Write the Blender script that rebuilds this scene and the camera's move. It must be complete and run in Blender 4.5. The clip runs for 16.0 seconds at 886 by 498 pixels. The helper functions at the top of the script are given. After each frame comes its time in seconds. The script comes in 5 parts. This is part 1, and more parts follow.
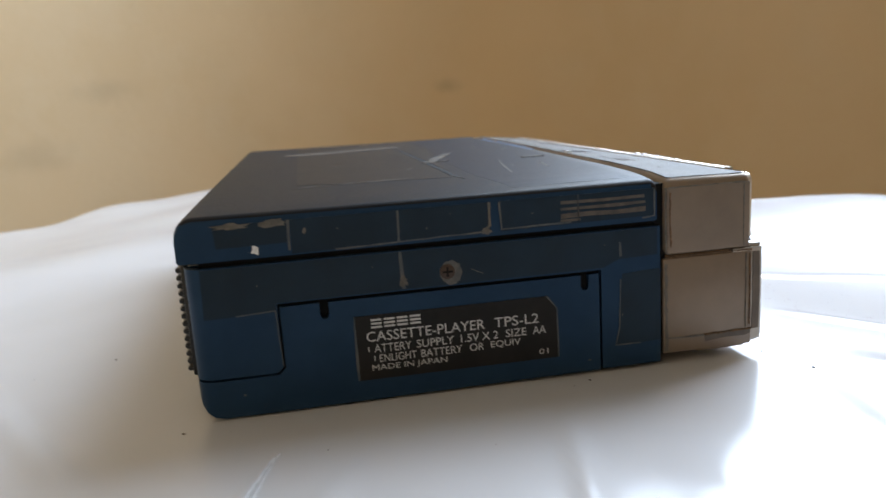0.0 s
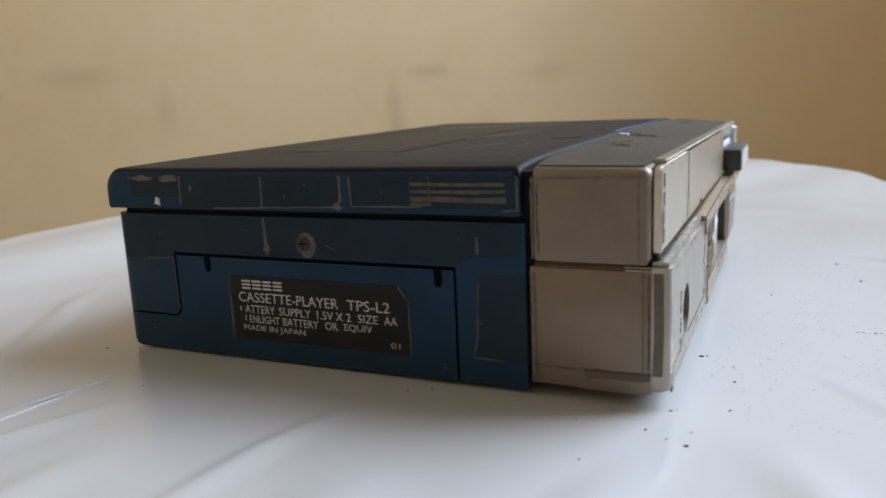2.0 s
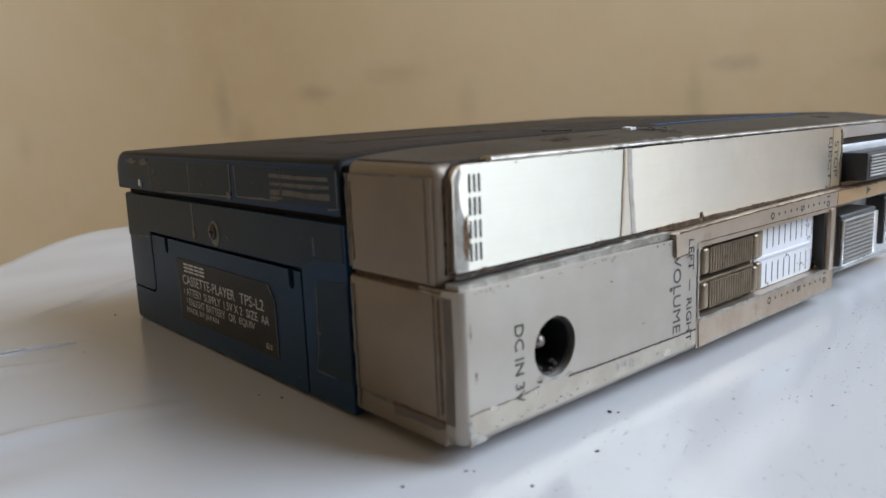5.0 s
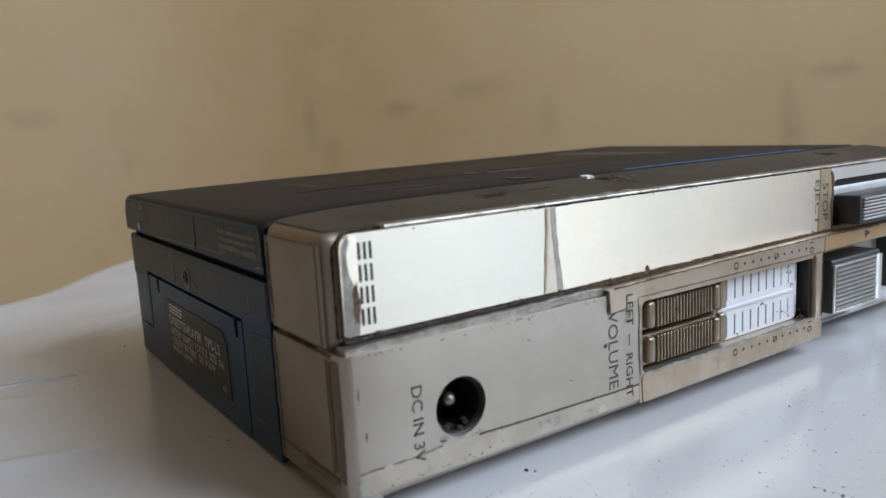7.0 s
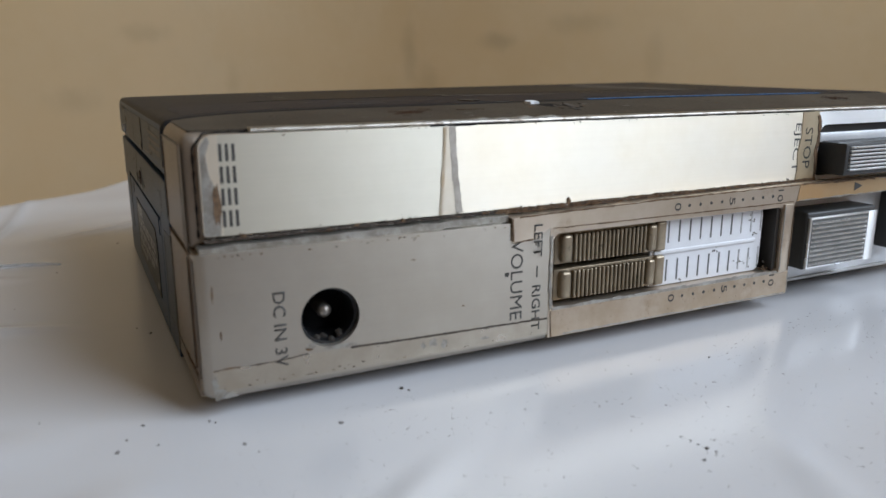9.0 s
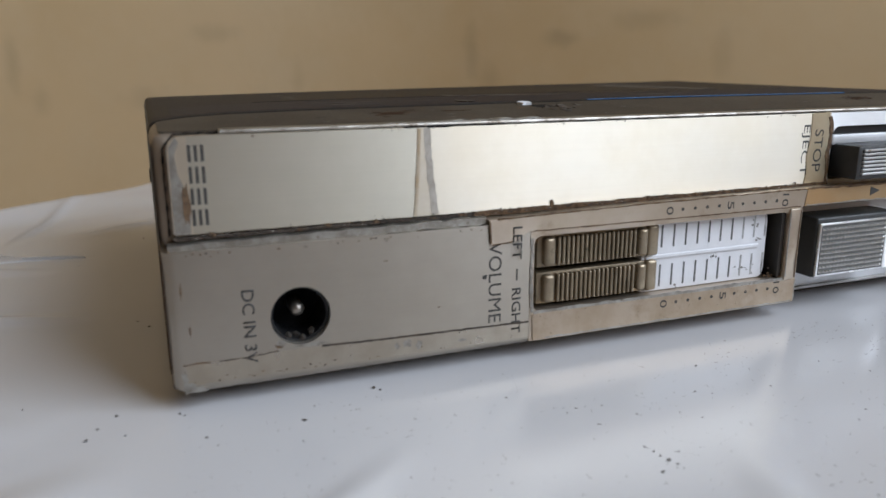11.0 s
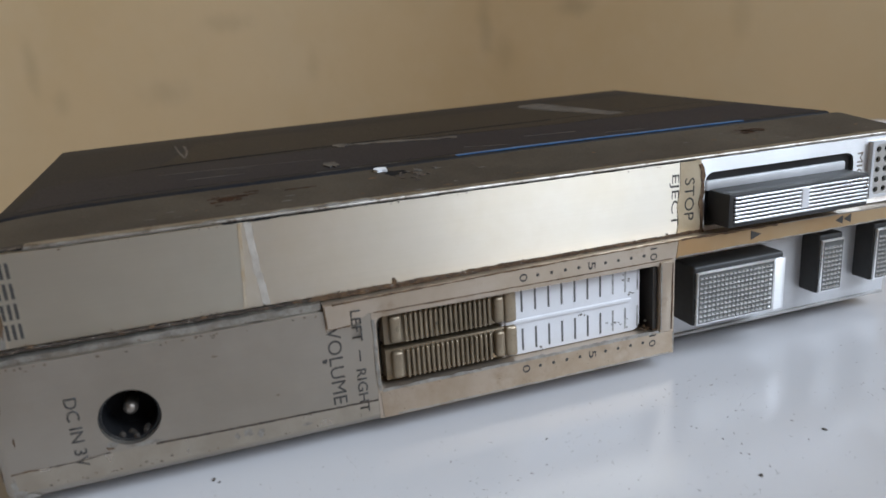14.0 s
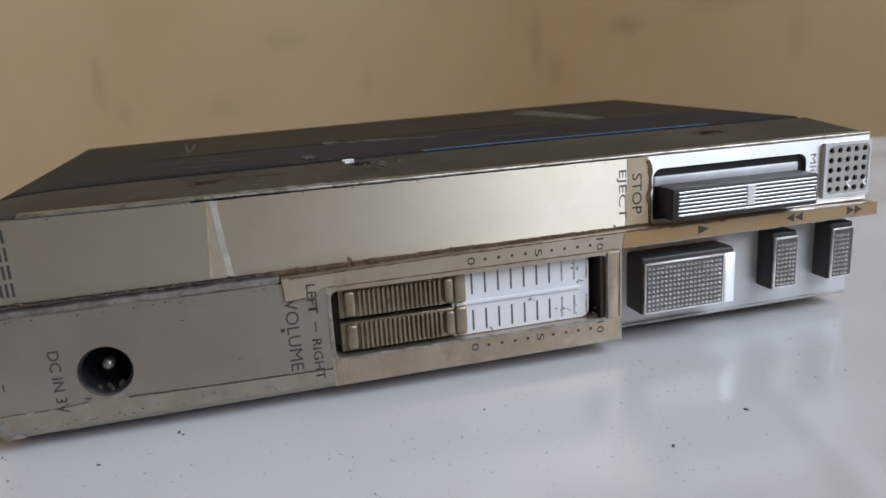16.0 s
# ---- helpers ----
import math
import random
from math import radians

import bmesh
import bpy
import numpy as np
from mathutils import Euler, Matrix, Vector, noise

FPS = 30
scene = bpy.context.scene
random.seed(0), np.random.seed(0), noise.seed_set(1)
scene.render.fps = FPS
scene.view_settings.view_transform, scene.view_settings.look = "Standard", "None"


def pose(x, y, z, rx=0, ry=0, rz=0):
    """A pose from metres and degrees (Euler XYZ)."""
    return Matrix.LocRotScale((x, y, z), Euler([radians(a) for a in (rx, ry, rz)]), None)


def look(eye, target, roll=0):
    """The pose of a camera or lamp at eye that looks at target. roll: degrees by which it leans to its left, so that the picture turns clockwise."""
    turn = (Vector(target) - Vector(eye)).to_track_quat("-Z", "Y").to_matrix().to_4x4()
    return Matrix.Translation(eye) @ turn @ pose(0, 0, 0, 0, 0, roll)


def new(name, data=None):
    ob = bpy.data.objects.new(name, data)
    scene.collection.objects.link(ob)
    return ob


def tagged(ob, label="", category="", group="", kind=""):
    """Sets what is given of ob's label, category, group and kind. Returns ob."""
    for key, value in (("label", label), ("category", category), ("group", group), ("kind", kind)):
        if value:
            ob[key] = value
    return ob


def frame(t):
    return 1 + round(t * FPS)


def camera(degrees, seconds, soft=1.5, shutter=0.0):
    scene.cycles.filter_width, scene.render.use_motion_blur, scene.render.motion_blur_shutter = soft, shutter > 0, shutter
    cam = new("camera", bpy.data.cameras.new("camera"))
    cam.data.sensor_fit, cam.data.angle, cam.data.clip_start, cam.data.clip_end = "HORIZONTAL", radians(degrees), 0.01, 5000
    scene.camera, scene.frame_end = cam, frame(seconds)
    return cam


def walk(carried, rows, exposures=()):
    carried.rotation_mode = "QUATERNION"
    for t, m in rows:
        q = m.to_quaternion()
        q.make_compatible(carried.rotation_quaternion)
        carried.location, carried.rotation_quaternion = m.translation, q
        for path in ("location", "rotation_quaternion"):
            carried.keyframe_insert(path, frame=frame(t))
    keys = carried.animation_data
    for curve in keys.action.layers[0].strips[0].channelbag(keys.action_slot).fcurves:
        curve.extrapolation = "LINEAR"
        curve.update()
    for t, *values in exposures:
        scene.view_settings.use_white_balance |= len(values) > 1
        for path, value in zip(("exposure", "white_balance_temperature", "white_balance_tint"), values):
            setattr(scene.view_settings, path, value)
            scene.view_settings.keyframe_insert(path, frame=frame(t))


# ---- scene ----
cam = camera(61.3, 16.0, 1.5, 0.4)
EXPOSURES = [(0.0, 0.74, 6300, 12), (1.0, 0.66, 6300, 12), (2.5, 0.48, 6350, 12), (3.5, 0.4, 6350, 12), (6.0, 0.03, 6350, 12.5), (8.5, -0.1, 6450, 12.5), (11.0, -0.22, 6650, 14.0), (12.5, -0.2, 6550, 13.5), (13.5, -0.16, 6500, 13.5), (14.5, -0.19, 6500, 12.5), (16.0, -0.28, 6650, 13.5)]
PATH = [
    (0, (0.01778, -0.10687, 0.04402), (0.02101, -0.08753, 0.04008), -3.64),
    (0.5, (0.03886, -0.10786, 0.04115), (0.03947, -0.08828, 0.03714), -2.76),
    (1, (0.05758, -0.10830, 0.04086), (0.05539, -0.08882, 0.03690), -2.74),
    (1.5, (0.07929, -0.10034, 0.04051), (0.07411, -0.08143, 0.03655), -3.06),
    (2, (0.09971, -0.08877, 0.03781), (0.09143, -0.07097, 0.03402), -2.55),
    (2.5, (0.11384, -0.07523, 0.03766), (0.10367, -0.05840, 0.03403), -2.54),
    (3, (0.12529, -0.06492, 0.03912), (0.11350, -0.04917, 0.03555), -2.97),
    (3.5, (0.12854, -0.05933, 0.03520), (0.11625, -0.04397, 0.03159), -3.05),
    (3.7, (0.13105, -0.05864, 0.03731), (0.11826, -0.04367, 0.03380), -3.08),
    (5.8, (0.14180, -0.03647, 0.03290), (0.12655, -0.02403, 0.02930), -2.09),
    (6, (0.14384, -0.03473, 0.03358), (0.12846, -0.02244, 0.03008), -2.13),
    (6.5, (0.15108, -0.02888, 0.03902), (0.13473, -0.01787, 0.03561), -2.38),
    (7, (0.15184, -0.03062, 0.03925), (0.13550, -0.01954, 0.03607), -3.06),
    (7.5, (0.15011, -0.02470, 0.03897), (0.13385, -0.01371, 0.03514), -2.71),
    (8, (0.15815, -0.02108, 0.03934), (0.14096, -0.01159, 0.03549), -1.73),
    (8.5, (0.16145, -0.01275, 0.03661), (0.14415, -0.00378, 0.03213), -0.21),
    (8.7, (0.16217, -0.01117, 0.03615), (0.14484, -0.00232, 0.03151), -0.11),
    (11, (0.16750, -0.00014, 0.03657), (0.14943, 0.00695, 0.03174), -0.22),
    (11.5, (0.16732, 0.00443, 0.03980), (0.14927, 0.01137, 0.03471), -1.35),
    (12, (0.16769, 0.00714, 0.04089), (0.14974, 0.01441, 0.03587), -1.29),
    (12.5, (0.17069, 0.01187, 0.04551), (0.15250, 0.01867, 0.04072), -2.69),
    (13, (0.17068, 0.01601, 0.04901), (0.15237, 0.02243, 0.04415), -3.69),
    (13.5, (0.17142, 0.02155, 0.04975), (0.15315, 0.02784, 0.04462), -3.67),
    (14, (0.17217, 0.02420, 0.04854), (0.15395, 0.03033, 0.04302), -3.76),
    (14.5, (0.17745, 0.02883, 0.04724), (0.15909, 0.03454, 0.04174), -3.34),
    (15, (0.18234, 0.03229, 0.04611), (0.16372, 0.03746, 0.04097), -3.61),
    (15.5, (0.18266, 0.03274, 0.04536), (0.16397, 0.03774, 0.04027), -3.51),
    (16, (0.18510, 0.03416, 0.04552), (0.16634, 0.03901, 0.04054), -3.45),
]
walk(cam, [(t, look(eye, target, roll)) for t, eye, target, roll in PATH], EXPOSURES)
cam.data.dof.use_dof, cam.data.dof.focus_distance, cam.data.dof.aperture_fstop = True, 0.112, 35.0

# ---- light: daylight through one window, seen nowhere but in its effect ----
world = bpy.data.worlds.new("sky")
scene.world = world
world.use_nodes = True
wn = world.node_tree.nodes
sky = wn.new("ShaderNodeTexSky")
sky.sky_type, sky.sun_disc, sky.sun_elevation, sky.sun_rotation = "NISHITA", False, radians(38), radians(65)
wn["Background"].inputs["Strength"].default_value = 0.08
world.node_tree.links.new(sky.outputs["Color"], wn["Background"].inputs["Color"])

CX, CY = 0.044, 0.067           # middle of the device, and of the room's axes
ROOM_TURN = radians(40)         # the room stands askew to the device
RU = Vector((math.cos(ROOM_TURN), math.sin(ROOM_TURN)))
RV = Vector((-math.sin(ROOM_TURN), math.cos(ROOM_TURN)))
U0, U1, V0, V1, RR = -1.2, 1.05, -2.2, 1.35, 0.55
FLOOR_Z, CEIL_Z = -0.75, 1.75


def room(u, v, z):
    p = RU * u + RV * v
    return Vector((CX + p.x, CY + p.y, z))


def window_lamp(u, v, z, aim, w, h, watts, colour):
    lamp = bpy.data.lights.new("window_light", "AREA")
    lamp.shape, lamp.size, lamp.size_y, lamp.energy, lamp.color = "RECTANGLE", w, h, watts, colour
    ob = new("window_light", lamp)
    ob.matrix_world = look(room(u, v, z), aim)
    return ob


window_lamp(U1 + 0.04, 0.07, 0.88, room(0, 0.07, 0.40), 1.0, 1.06, 32.0, (0.71, 0.855, 1.0))


# ---- materials ----
def material(name):
    m = bpy.data.materials.new(name)
    m.use_nodes = True
    return m, m.node_tree.nodes, m.node_tree.links, m.node_tree.nodes["Principled BSDF"]


def mapped(nodes, links, scale):
    co = nodes.new("ShaderNodeTexCoord")
    mp = nodes.new("ShaderNodeMapping")
    mp.inputs["Scale"].default_value = scale if isinstance(scale, tuple) else (scale,) * 3
    links.new(co.outputs["Object"], mp.inputs["Vector"])
    return mp


def noise_fac(nodes, links, scale, detail=6, rough=0.6, lo=0.35, hi=0.65):
    mp = mapped(nodes, links, scale)
    n = nodes.new("ShaderNodeTexNoise")
    n.inputs["Scale"].default_value, n.inputs["Detail"].default_value, n.inputs["Roughness"].default_value = 1.0, detail, rough
    links.new(mp.outputs["Vector"], n.inputs["Vector"])
    r = nodes.new("ShaderNodeMapRange")
    r.inputs["From Min"].default_value, r.inputs["From Max"].default_value = lo, hi
    r.interpolation_type = "SMOOTHSTEP"
    links.new(n.outputs["Fac"], r.inputs["Value"])
    return r.outputs["Result"]


def mix(nodes, links, fac, a, b):
    m = nodes.new("ShaderNodeMix")
    m.data_type = "RGBA"
    for sock, val in ((m.inputs[0], fac), (m.inputs[6], a), (m.inputs[7], b)):
        if isinstance(val, (tuple, float, int)):
            sock.default_value = (*val, 1) if isinstance(val, tuple) else val
        else:
            links.new(val, sock)
    return m.outputs[2]


def scaled(nodes, links, sock, lo, hi):
    r = nodes.new("ShaderNodeMapRange")
    r.inputs["To Min"].default_value, r.inputs["To Max"].default_value = lo, hi
    links.new(sock, r.inputs["Value"])
    return r.outputs["Result"]


def surface(name, base, worn, rough=(0.35, 0.5), metal=0.0, big=180.0, fine=2500.0, dirt=None, dirt_at=(0.6, 0.72), bump=0.00002,
            spec=0.5, alpha=1.0, coat=0.0, dirt_scale=None):
    """Base and worn colours mixed by a broad noise, grain in gloss and relief, and dirt in patches."""
    m, n, l, p = material(name)
    broad = noise_fac(n, l, big, 5, 0.62, 0.3, 0.7)
    grain = noise_fac(n, l, fine, 4, 0.6, 0.2, 0.8)
    colour = mix(n, l, broad, base, worn)
    if dirt:
        patch = noise_fac(n, l, dirt_scale or big * 2.3, 8, 0.7, *dirt_at)
        colour = mix(n, l, patch, colour, dirt)
    l.new(colour, p.inputs["Base Color"])
    l.new(scaled(n, l, grain, *rough), p.inputs["Roughness"])
    p.inputs["Metallic"].default_value = metal
    p.inputs["Specular IOR Level"].default_value = spec
    p.inputs["Alpha"].default_value = alpha
    p.inputs["Coat Weight"].default_value = coat
    p.inputs["Coat Roughness"].default_value = 0.25
    b = n.new("ShaderNodeBump")
    b.inputs["Strength"].default_value, b.inputs["Distance"].default_value = 0.6, bump
    l.new(grain, b.inputs["Height"])
    l.new(b.outputs["Normal"], p.inputs["Normal"])
    return m


def brushed(name, base, tint, rough=(0.36, 0.42), metal=0.95, blotch=90.0, aniso=0.75, groove=0.04):
    """Brushed aluminium: fine lines along y that spread the gloss up and down, with yellowed blotches and pits."""
    m, n, l, p = material(name)
    streak = noise_fac(n, l, (3000.0, 30.0, 3000.0), 3, 0.6, 0.2, 0.8)
    broad = noise_fac(n, l, blotch, 5, 0.6, 0.3, 0.7)
    spots = noise_fac(n, l, 1300.0, 4, 0.7, 0.74, 0.8)
    grain = noise_fac(n, l, 5000.0, 3, 0.6, 0.2, 0.8)
    colour = mix(n, l, broad, base, tint)
    colour = mix(n, l, scaled(n, l, streak, 0.0, 0.10), colour, tuple(c * 0.7 for c in base))
    colour = mix(n, l, scaled(n, l, spots, 0.0, 0.6), colour, (0.16, 0.11, 0.06))
    l.new(colour, p.inputs["Base Color"])
    l.new(scaled(n, l, broad, *rough), p.inputs["Roughness"])
    p.inputs["Metallic"].default_value = metal
    if aniso:
        tangent = n.new("ShaderNodeTangent")
        tangent.direction_type, tangent.axis = "RADIAL", "Z"
        l.new(tangent.outputs["Tangent"], p.inputs["Tangent"])
        p.inputs["Anisotropic"].default_value, p.inputs["Anisotropic Rotation"].default_value = aniso, 0.25
    b = n.new("ShaderNodeBump")
    b.inputs["Strength"].default_value, b.inputs["Distance"].default_value = groove, 0.00002
    l.new(grain, b.inputs["Height"])
    l.new(b.outputs["Normal"], p.inputs["Normal"])
    return m


def plain(name, colour, rough=0.5, metal=0.0, spec=0.5):
    m, n, l, p = material(name)
    grain = noise_fac(n, l, 900.0, 4, 0.6, 0.25, 0.75)
    l.new(mix(n, l, grain, colour, tuple(c * 0.78 for c in colour)), p.inputs["Base Color"])
    p.inputs["Roughness"].default_value, p.inputs["Metallic"].default_value = rough, metal
    p.inputs["Specular IOR Level"].default_value = spec
    return m


BLUE = surface("blue_metallic_paint", (0.0185, 0.047, 0.098), (0.0145, 0.038, 0.080), (0.34, 0.46), 0.2, 90.0, 3500.0, (0.028, 0.048, 0.070), (0.62, 0.88), spec=0.12, bump=0.000008)
BLUE_TOP = surface("dark_navy_lid_top", (0.0115, 0.0125, 0.0165), (0.018, 0.0155, 0.014), (0.46, 0.55), 0.0, 60.0, 2600.0, (0.030, 0.024, 0.020), (0.5, 0.78), bump=0.000003, spec=0.1)
TAPE = surface("aged_clear_tape", (0.0165, 0.033, 0.055), (0.0145, 0.026, 0.041), (0.34, 0.46), 0.15, 110.0, 3000.0, (0.022, 0.030, 0.038), (0.62, 0.9), spec=0.15, bump=0.000002)
TAPE_STAIN = surface("yellow_brown_tape_stain", (0.52, 0.40, 0.26), (0.62, 0.54, 0.42), (0.34, 0.46), 0.7, 500.0, 3000.0)
TAPE_PALE = surface("pale_tape_crease", (0.50, 0.455, 0.40), (0.36, 0.315, 0.265), (0.4, 0.55), 0.2, 700.0, 3000.0)
TAPE_THIN = surface("thin_clear_tape", (0.215, 0.170, 0.130), (0.178, 0.140, 0.108), (0.30, 0.42), 0.4, 90.0, 3000.0, bump=0.000004)
TAPE_BROWN = surface("dirty_brown_tape", (0.026, 0.0205, 0.0165), (0.019, 0.0155, 0.0135), (0.44, 0.54), 0.0, 90.0, 2600.0, (0.040, 0.032, 0.025), (0.56, 0.85), spec=0.1, bump=0.000003)
TORN = surface("torn_tape_and_glare_grey", (0.110, 0.096, 0.082), (0.048, 0.042, 0.038), (0.45, 0.65), 0.0, 320.0, 3500.0, spec=0.2)
BLUE_BRIGHT = surface("bright_blue_paint", (0.035, 0.15, 0.33), (0.022, 0.10, 0.24), (0.3, 0.42), 0.15, 200.0, 3500.0, bump=0.000006)
TAPE_EDGE = surface("tape_edge_grime", (0.16, 0.148, 0.128), (0.07, 0.064, 0.056), (0.45, 0.7), 0.0, 500.0, 4000.0)
STRIPE = surface("brown_glue_stripe", (0.105, 0.088, 0.072), (0.050, 0.043, 0.040), (0.4, 0.6), 0.0, 420.0, 4000.0, (0.15, 0.10, 0.062), (0.6, 0.75))
GLUE = surface("old_glue_ring", (0.125, 0.122, 0.115), (0.06, 0.066, 0.072), (0.35, 0.55), 0.0, 700.0, 4000.0)
EDGE_DIM = surface("faint_tape_edge", (0.105, 0.105, 0.10), (0.03, 0.045, 0.062), (0.35, 0.6), 0.0, 300.0, 4000.0)
SILVER = surface("aged_silver_paint", (0.240, 0.188, 0.142), (0.195, 0.150, 0.113), (0.36, 0.48), 0.4, 60.0, 3500.0, (0.25, 0.195, 0.135), (0.66, 0.88), bump=0.000008)
SILVER_TOP = surface("dark_silver_top", (0.074, 0.060, 0.045), (0.048, 0.038, 0.029), (0.54, 0.68), 0.15, 80.0, 3000.0, (0.045, 0.030, 0.020), (0.58, 0.82), bump=0.000005, spec=0.2)
PANEL = brushed("grey_beige_side_panel", (0.42, 0.375, 0.32), (0.37, 0.325, 0.27), (0.33, 0.40), 0.88, 70.0, 0.7)
PLATE = brushed("yellowed_brushed_plate", (0.73, 0.66, 0.555), (0.67, 0.585, 0.465), (0.38, 0.45), 0.97, 70.0, 0.85)
CHROME = brushed("bright_aluminium", (0.86, 0.86, 0.86), (0.80, 0.80, 0.79), (0.26, 0.34), 0.95, 90.0, 0.0)
SATIN = brushed("satin_aluminium", (0.95, 0.95, 0.95), (0.90, 0.90, 0.895), (0.33, 0.40), 0.96, 120.0, 0.85)
MATTE = surface("matt_grey_metal", (0.72, 0.72, 0.73), (0.63, 0.63, 0.64), (0.48, 0.6), 0.5, 150.0, 3000.0, (0.4, 0.37, 0.33), (0.66, 0.85), bump=0.000004)
LIP = surface("grimy_grey_metal", (0.42, 0.41, 0.40), (0.30, 0.28, 0.26), (0.5, 0.65), 0.2, 220.0, 3000.0, (0.16, 0.13, 0.10), (0.56, 0.74), bump=0.000006)
FOIL = surface("scraped_bare_metal", (0.44, 0.42, 0.385), (0.26, 0.235, 0.20), (0.25, 0.5), 0.85, 600.0, 4000.0, (0.14, 0.10, 0.065), (0.56, 0.75), bump=0.00003)
STRIP = surface("yellow_brown_strip", (0.36, 0.205, 0.085), (0.38, 0.26, 0.14), (0.36, 0.5), 0.2, 60.0, 3000.0, (0.20, 0.11, 0.05), (0.62, 0.78))
FRAME = surface("tan_window_frame", (0.54, 0.455, 0.37), (0.46, 0.37, 0.28), (0.28, 0.42), 0.8, 110.0, 3000.0, (0.27, 0.185, 0.11), (0.54, 0.8), bump=0.000006, dirt_scale=170.0)
FRAME_FILM = surface("stained_window_film", (0.47, 0.375, 0.285), (0.39, 0.295, 0.205), (0.26, 0.4), 0.75, 150.0, 3000.0, (0.29, 0.20, 0.125), (0.45, 0.78), bump=0.000006, dirt_scale=200.0)
KNOB = surface("olive_brass_knob", (0.325, 0.258, 0.178), (0.23, 0.182, 0.125), (0.26, 0.4), 0.6, 300.0, 4000.0, (0.07, 0.06, 0.04), (0.58, 0.75))
SCALE = surface("white_scale_card", (0.76, 0.75, 0.77), (0.69, 0.68, 0.69), (0.25, 0.4), 0.0, 160.0, 2500.0, (0.38, 0.35, 0.31), (0.64, 0.8))
BLACK = plain("black_plastic", (0.012, 0.012, 0.013), 0.42)
GAP = plain("dark_gap", (0.006, 0.006, 0.007), 0.8, 0, 0.2)
GREY_PLASTIC = plain("dark_grey_plastic", (0.032, 0.031, 0.03), 0.5)
LABEL = surface("black_label_foil", (0.010, 0.0095, 0.010), (0.016, 0.015, 0.0145), (0.36, 0.5), 0.0, 200.0, 3000.0, (0.03, 0.028, 0.026), (0.76, 0.86), bump=0.000003, spec=0.2)
INK_LIGHT = plain("silver_ink", (0.56, 0.545, 0.51), 0.38, 0.85)
INK_DARK = plain("dark_ink", (0.05, 0.045, 0.04), 0.55)
WHITE_CHIP_GLINT = plain("white_chip_glint", (0.85, 0.86, 0.88), 0.5)
GRIME = surface("brown_grime", (0.19, 0.118, 0.068), (0.075, 0.048, 0.032), (0.7, 0.9), 0.0, 1500.0, 5000.0, (0.34, 0.25, 0.16), (0.58, 0.74), bump=0.00008, spec=0.15)
STAIN = surface("brown_stained_tape", (0.046, 0.030, 0.020), (0.060, 0.046, 0.034), (0.5, 0.65), 0.0, 500.0, 3500.0, spec=0.15)
DARK_GRIME = surface("dark_brown_grime", (0.085, 0.06, 0.042), (0.035, 0.026, 0.02), (0.6, 0.9), 0.0, 1800.0, 5000.0)
RUST = surface("rust", (0.058, 0.026, 0.013), (0.022, 0.012, 0.008), (0.6, 0.9), 0.0, 900.0, 4000.0, bump=0.00008, spec=0.08)
NAVY = surface("dark_navy_lid_field", (0.0095, 0.0105, 0.018), (0.013, 0.0135, 0.019), (0.44, 0.54), 0.0, 70.0, 2600.0, (0.028, 0.024, 0.021), (0.62, 0.85), bump=0.000003, spec=0.1)
STEEL = plain("tarnished_steel", (0.35, 0.31, 0.27), 0.38, 0.8)
CRUMB = plain("dark_crumb", (0.09, 0.07, 0.055), 0.8)
WOOD = surface("table_wood", (0.22, 0.13, 0.07), (0.16, 0.09, 0.045), (0.4, 0.6), 0.0, 12.0, 300.0)
PAINT = surface("white_window_paint", (0.75, 0.74, 0.70), (0.68, 0.66, 0.61), (0.4, 0.55), 0.0, 5.0, 120.0)
CEIL = surface("ceiling_paint", (0.72, 0.69, 0.62), (0.66, 0.62, 0.55), (0.7, 0.85), 0.0, 3.0, 90.0)
FLOOR = surface("cement_floor", (0.30, 0.27, 0.23), (0.24, 0.21, 0.18), (0.5, 0.7), 0.0, 4.0, 90.0)


def sheet_material():
    m, n, l, p = material("white_vinyl_sheet")
    broad = noise_fac(n, l, 14.0, 3, 0.5, 0.0, 1.0)
    fleck = noise_fac(n, l, 650.0, 3, 0.6, 0.77, 0.82)
    colour = mix(n, l, broad, (0.585, 0.572, 0.578), (0.545, 0.532, 0.538))
    colour = mix(n, l, scaled(n, l, fleck, 0, 0.3), colour, (0.25, 0.22, 0.2))
    l.new(colour, p.inputs["Base Color"])
    gloss = noise_fac(n, l, 9.0, 2, 0.4, 0.0, 1.0)
    l.new(scaled(n, l, gloss, 0.17, 0.23), p.inputs["Roughness"])
    p.inputs["Specular IOR Level"].default_value = 0.42
    return m


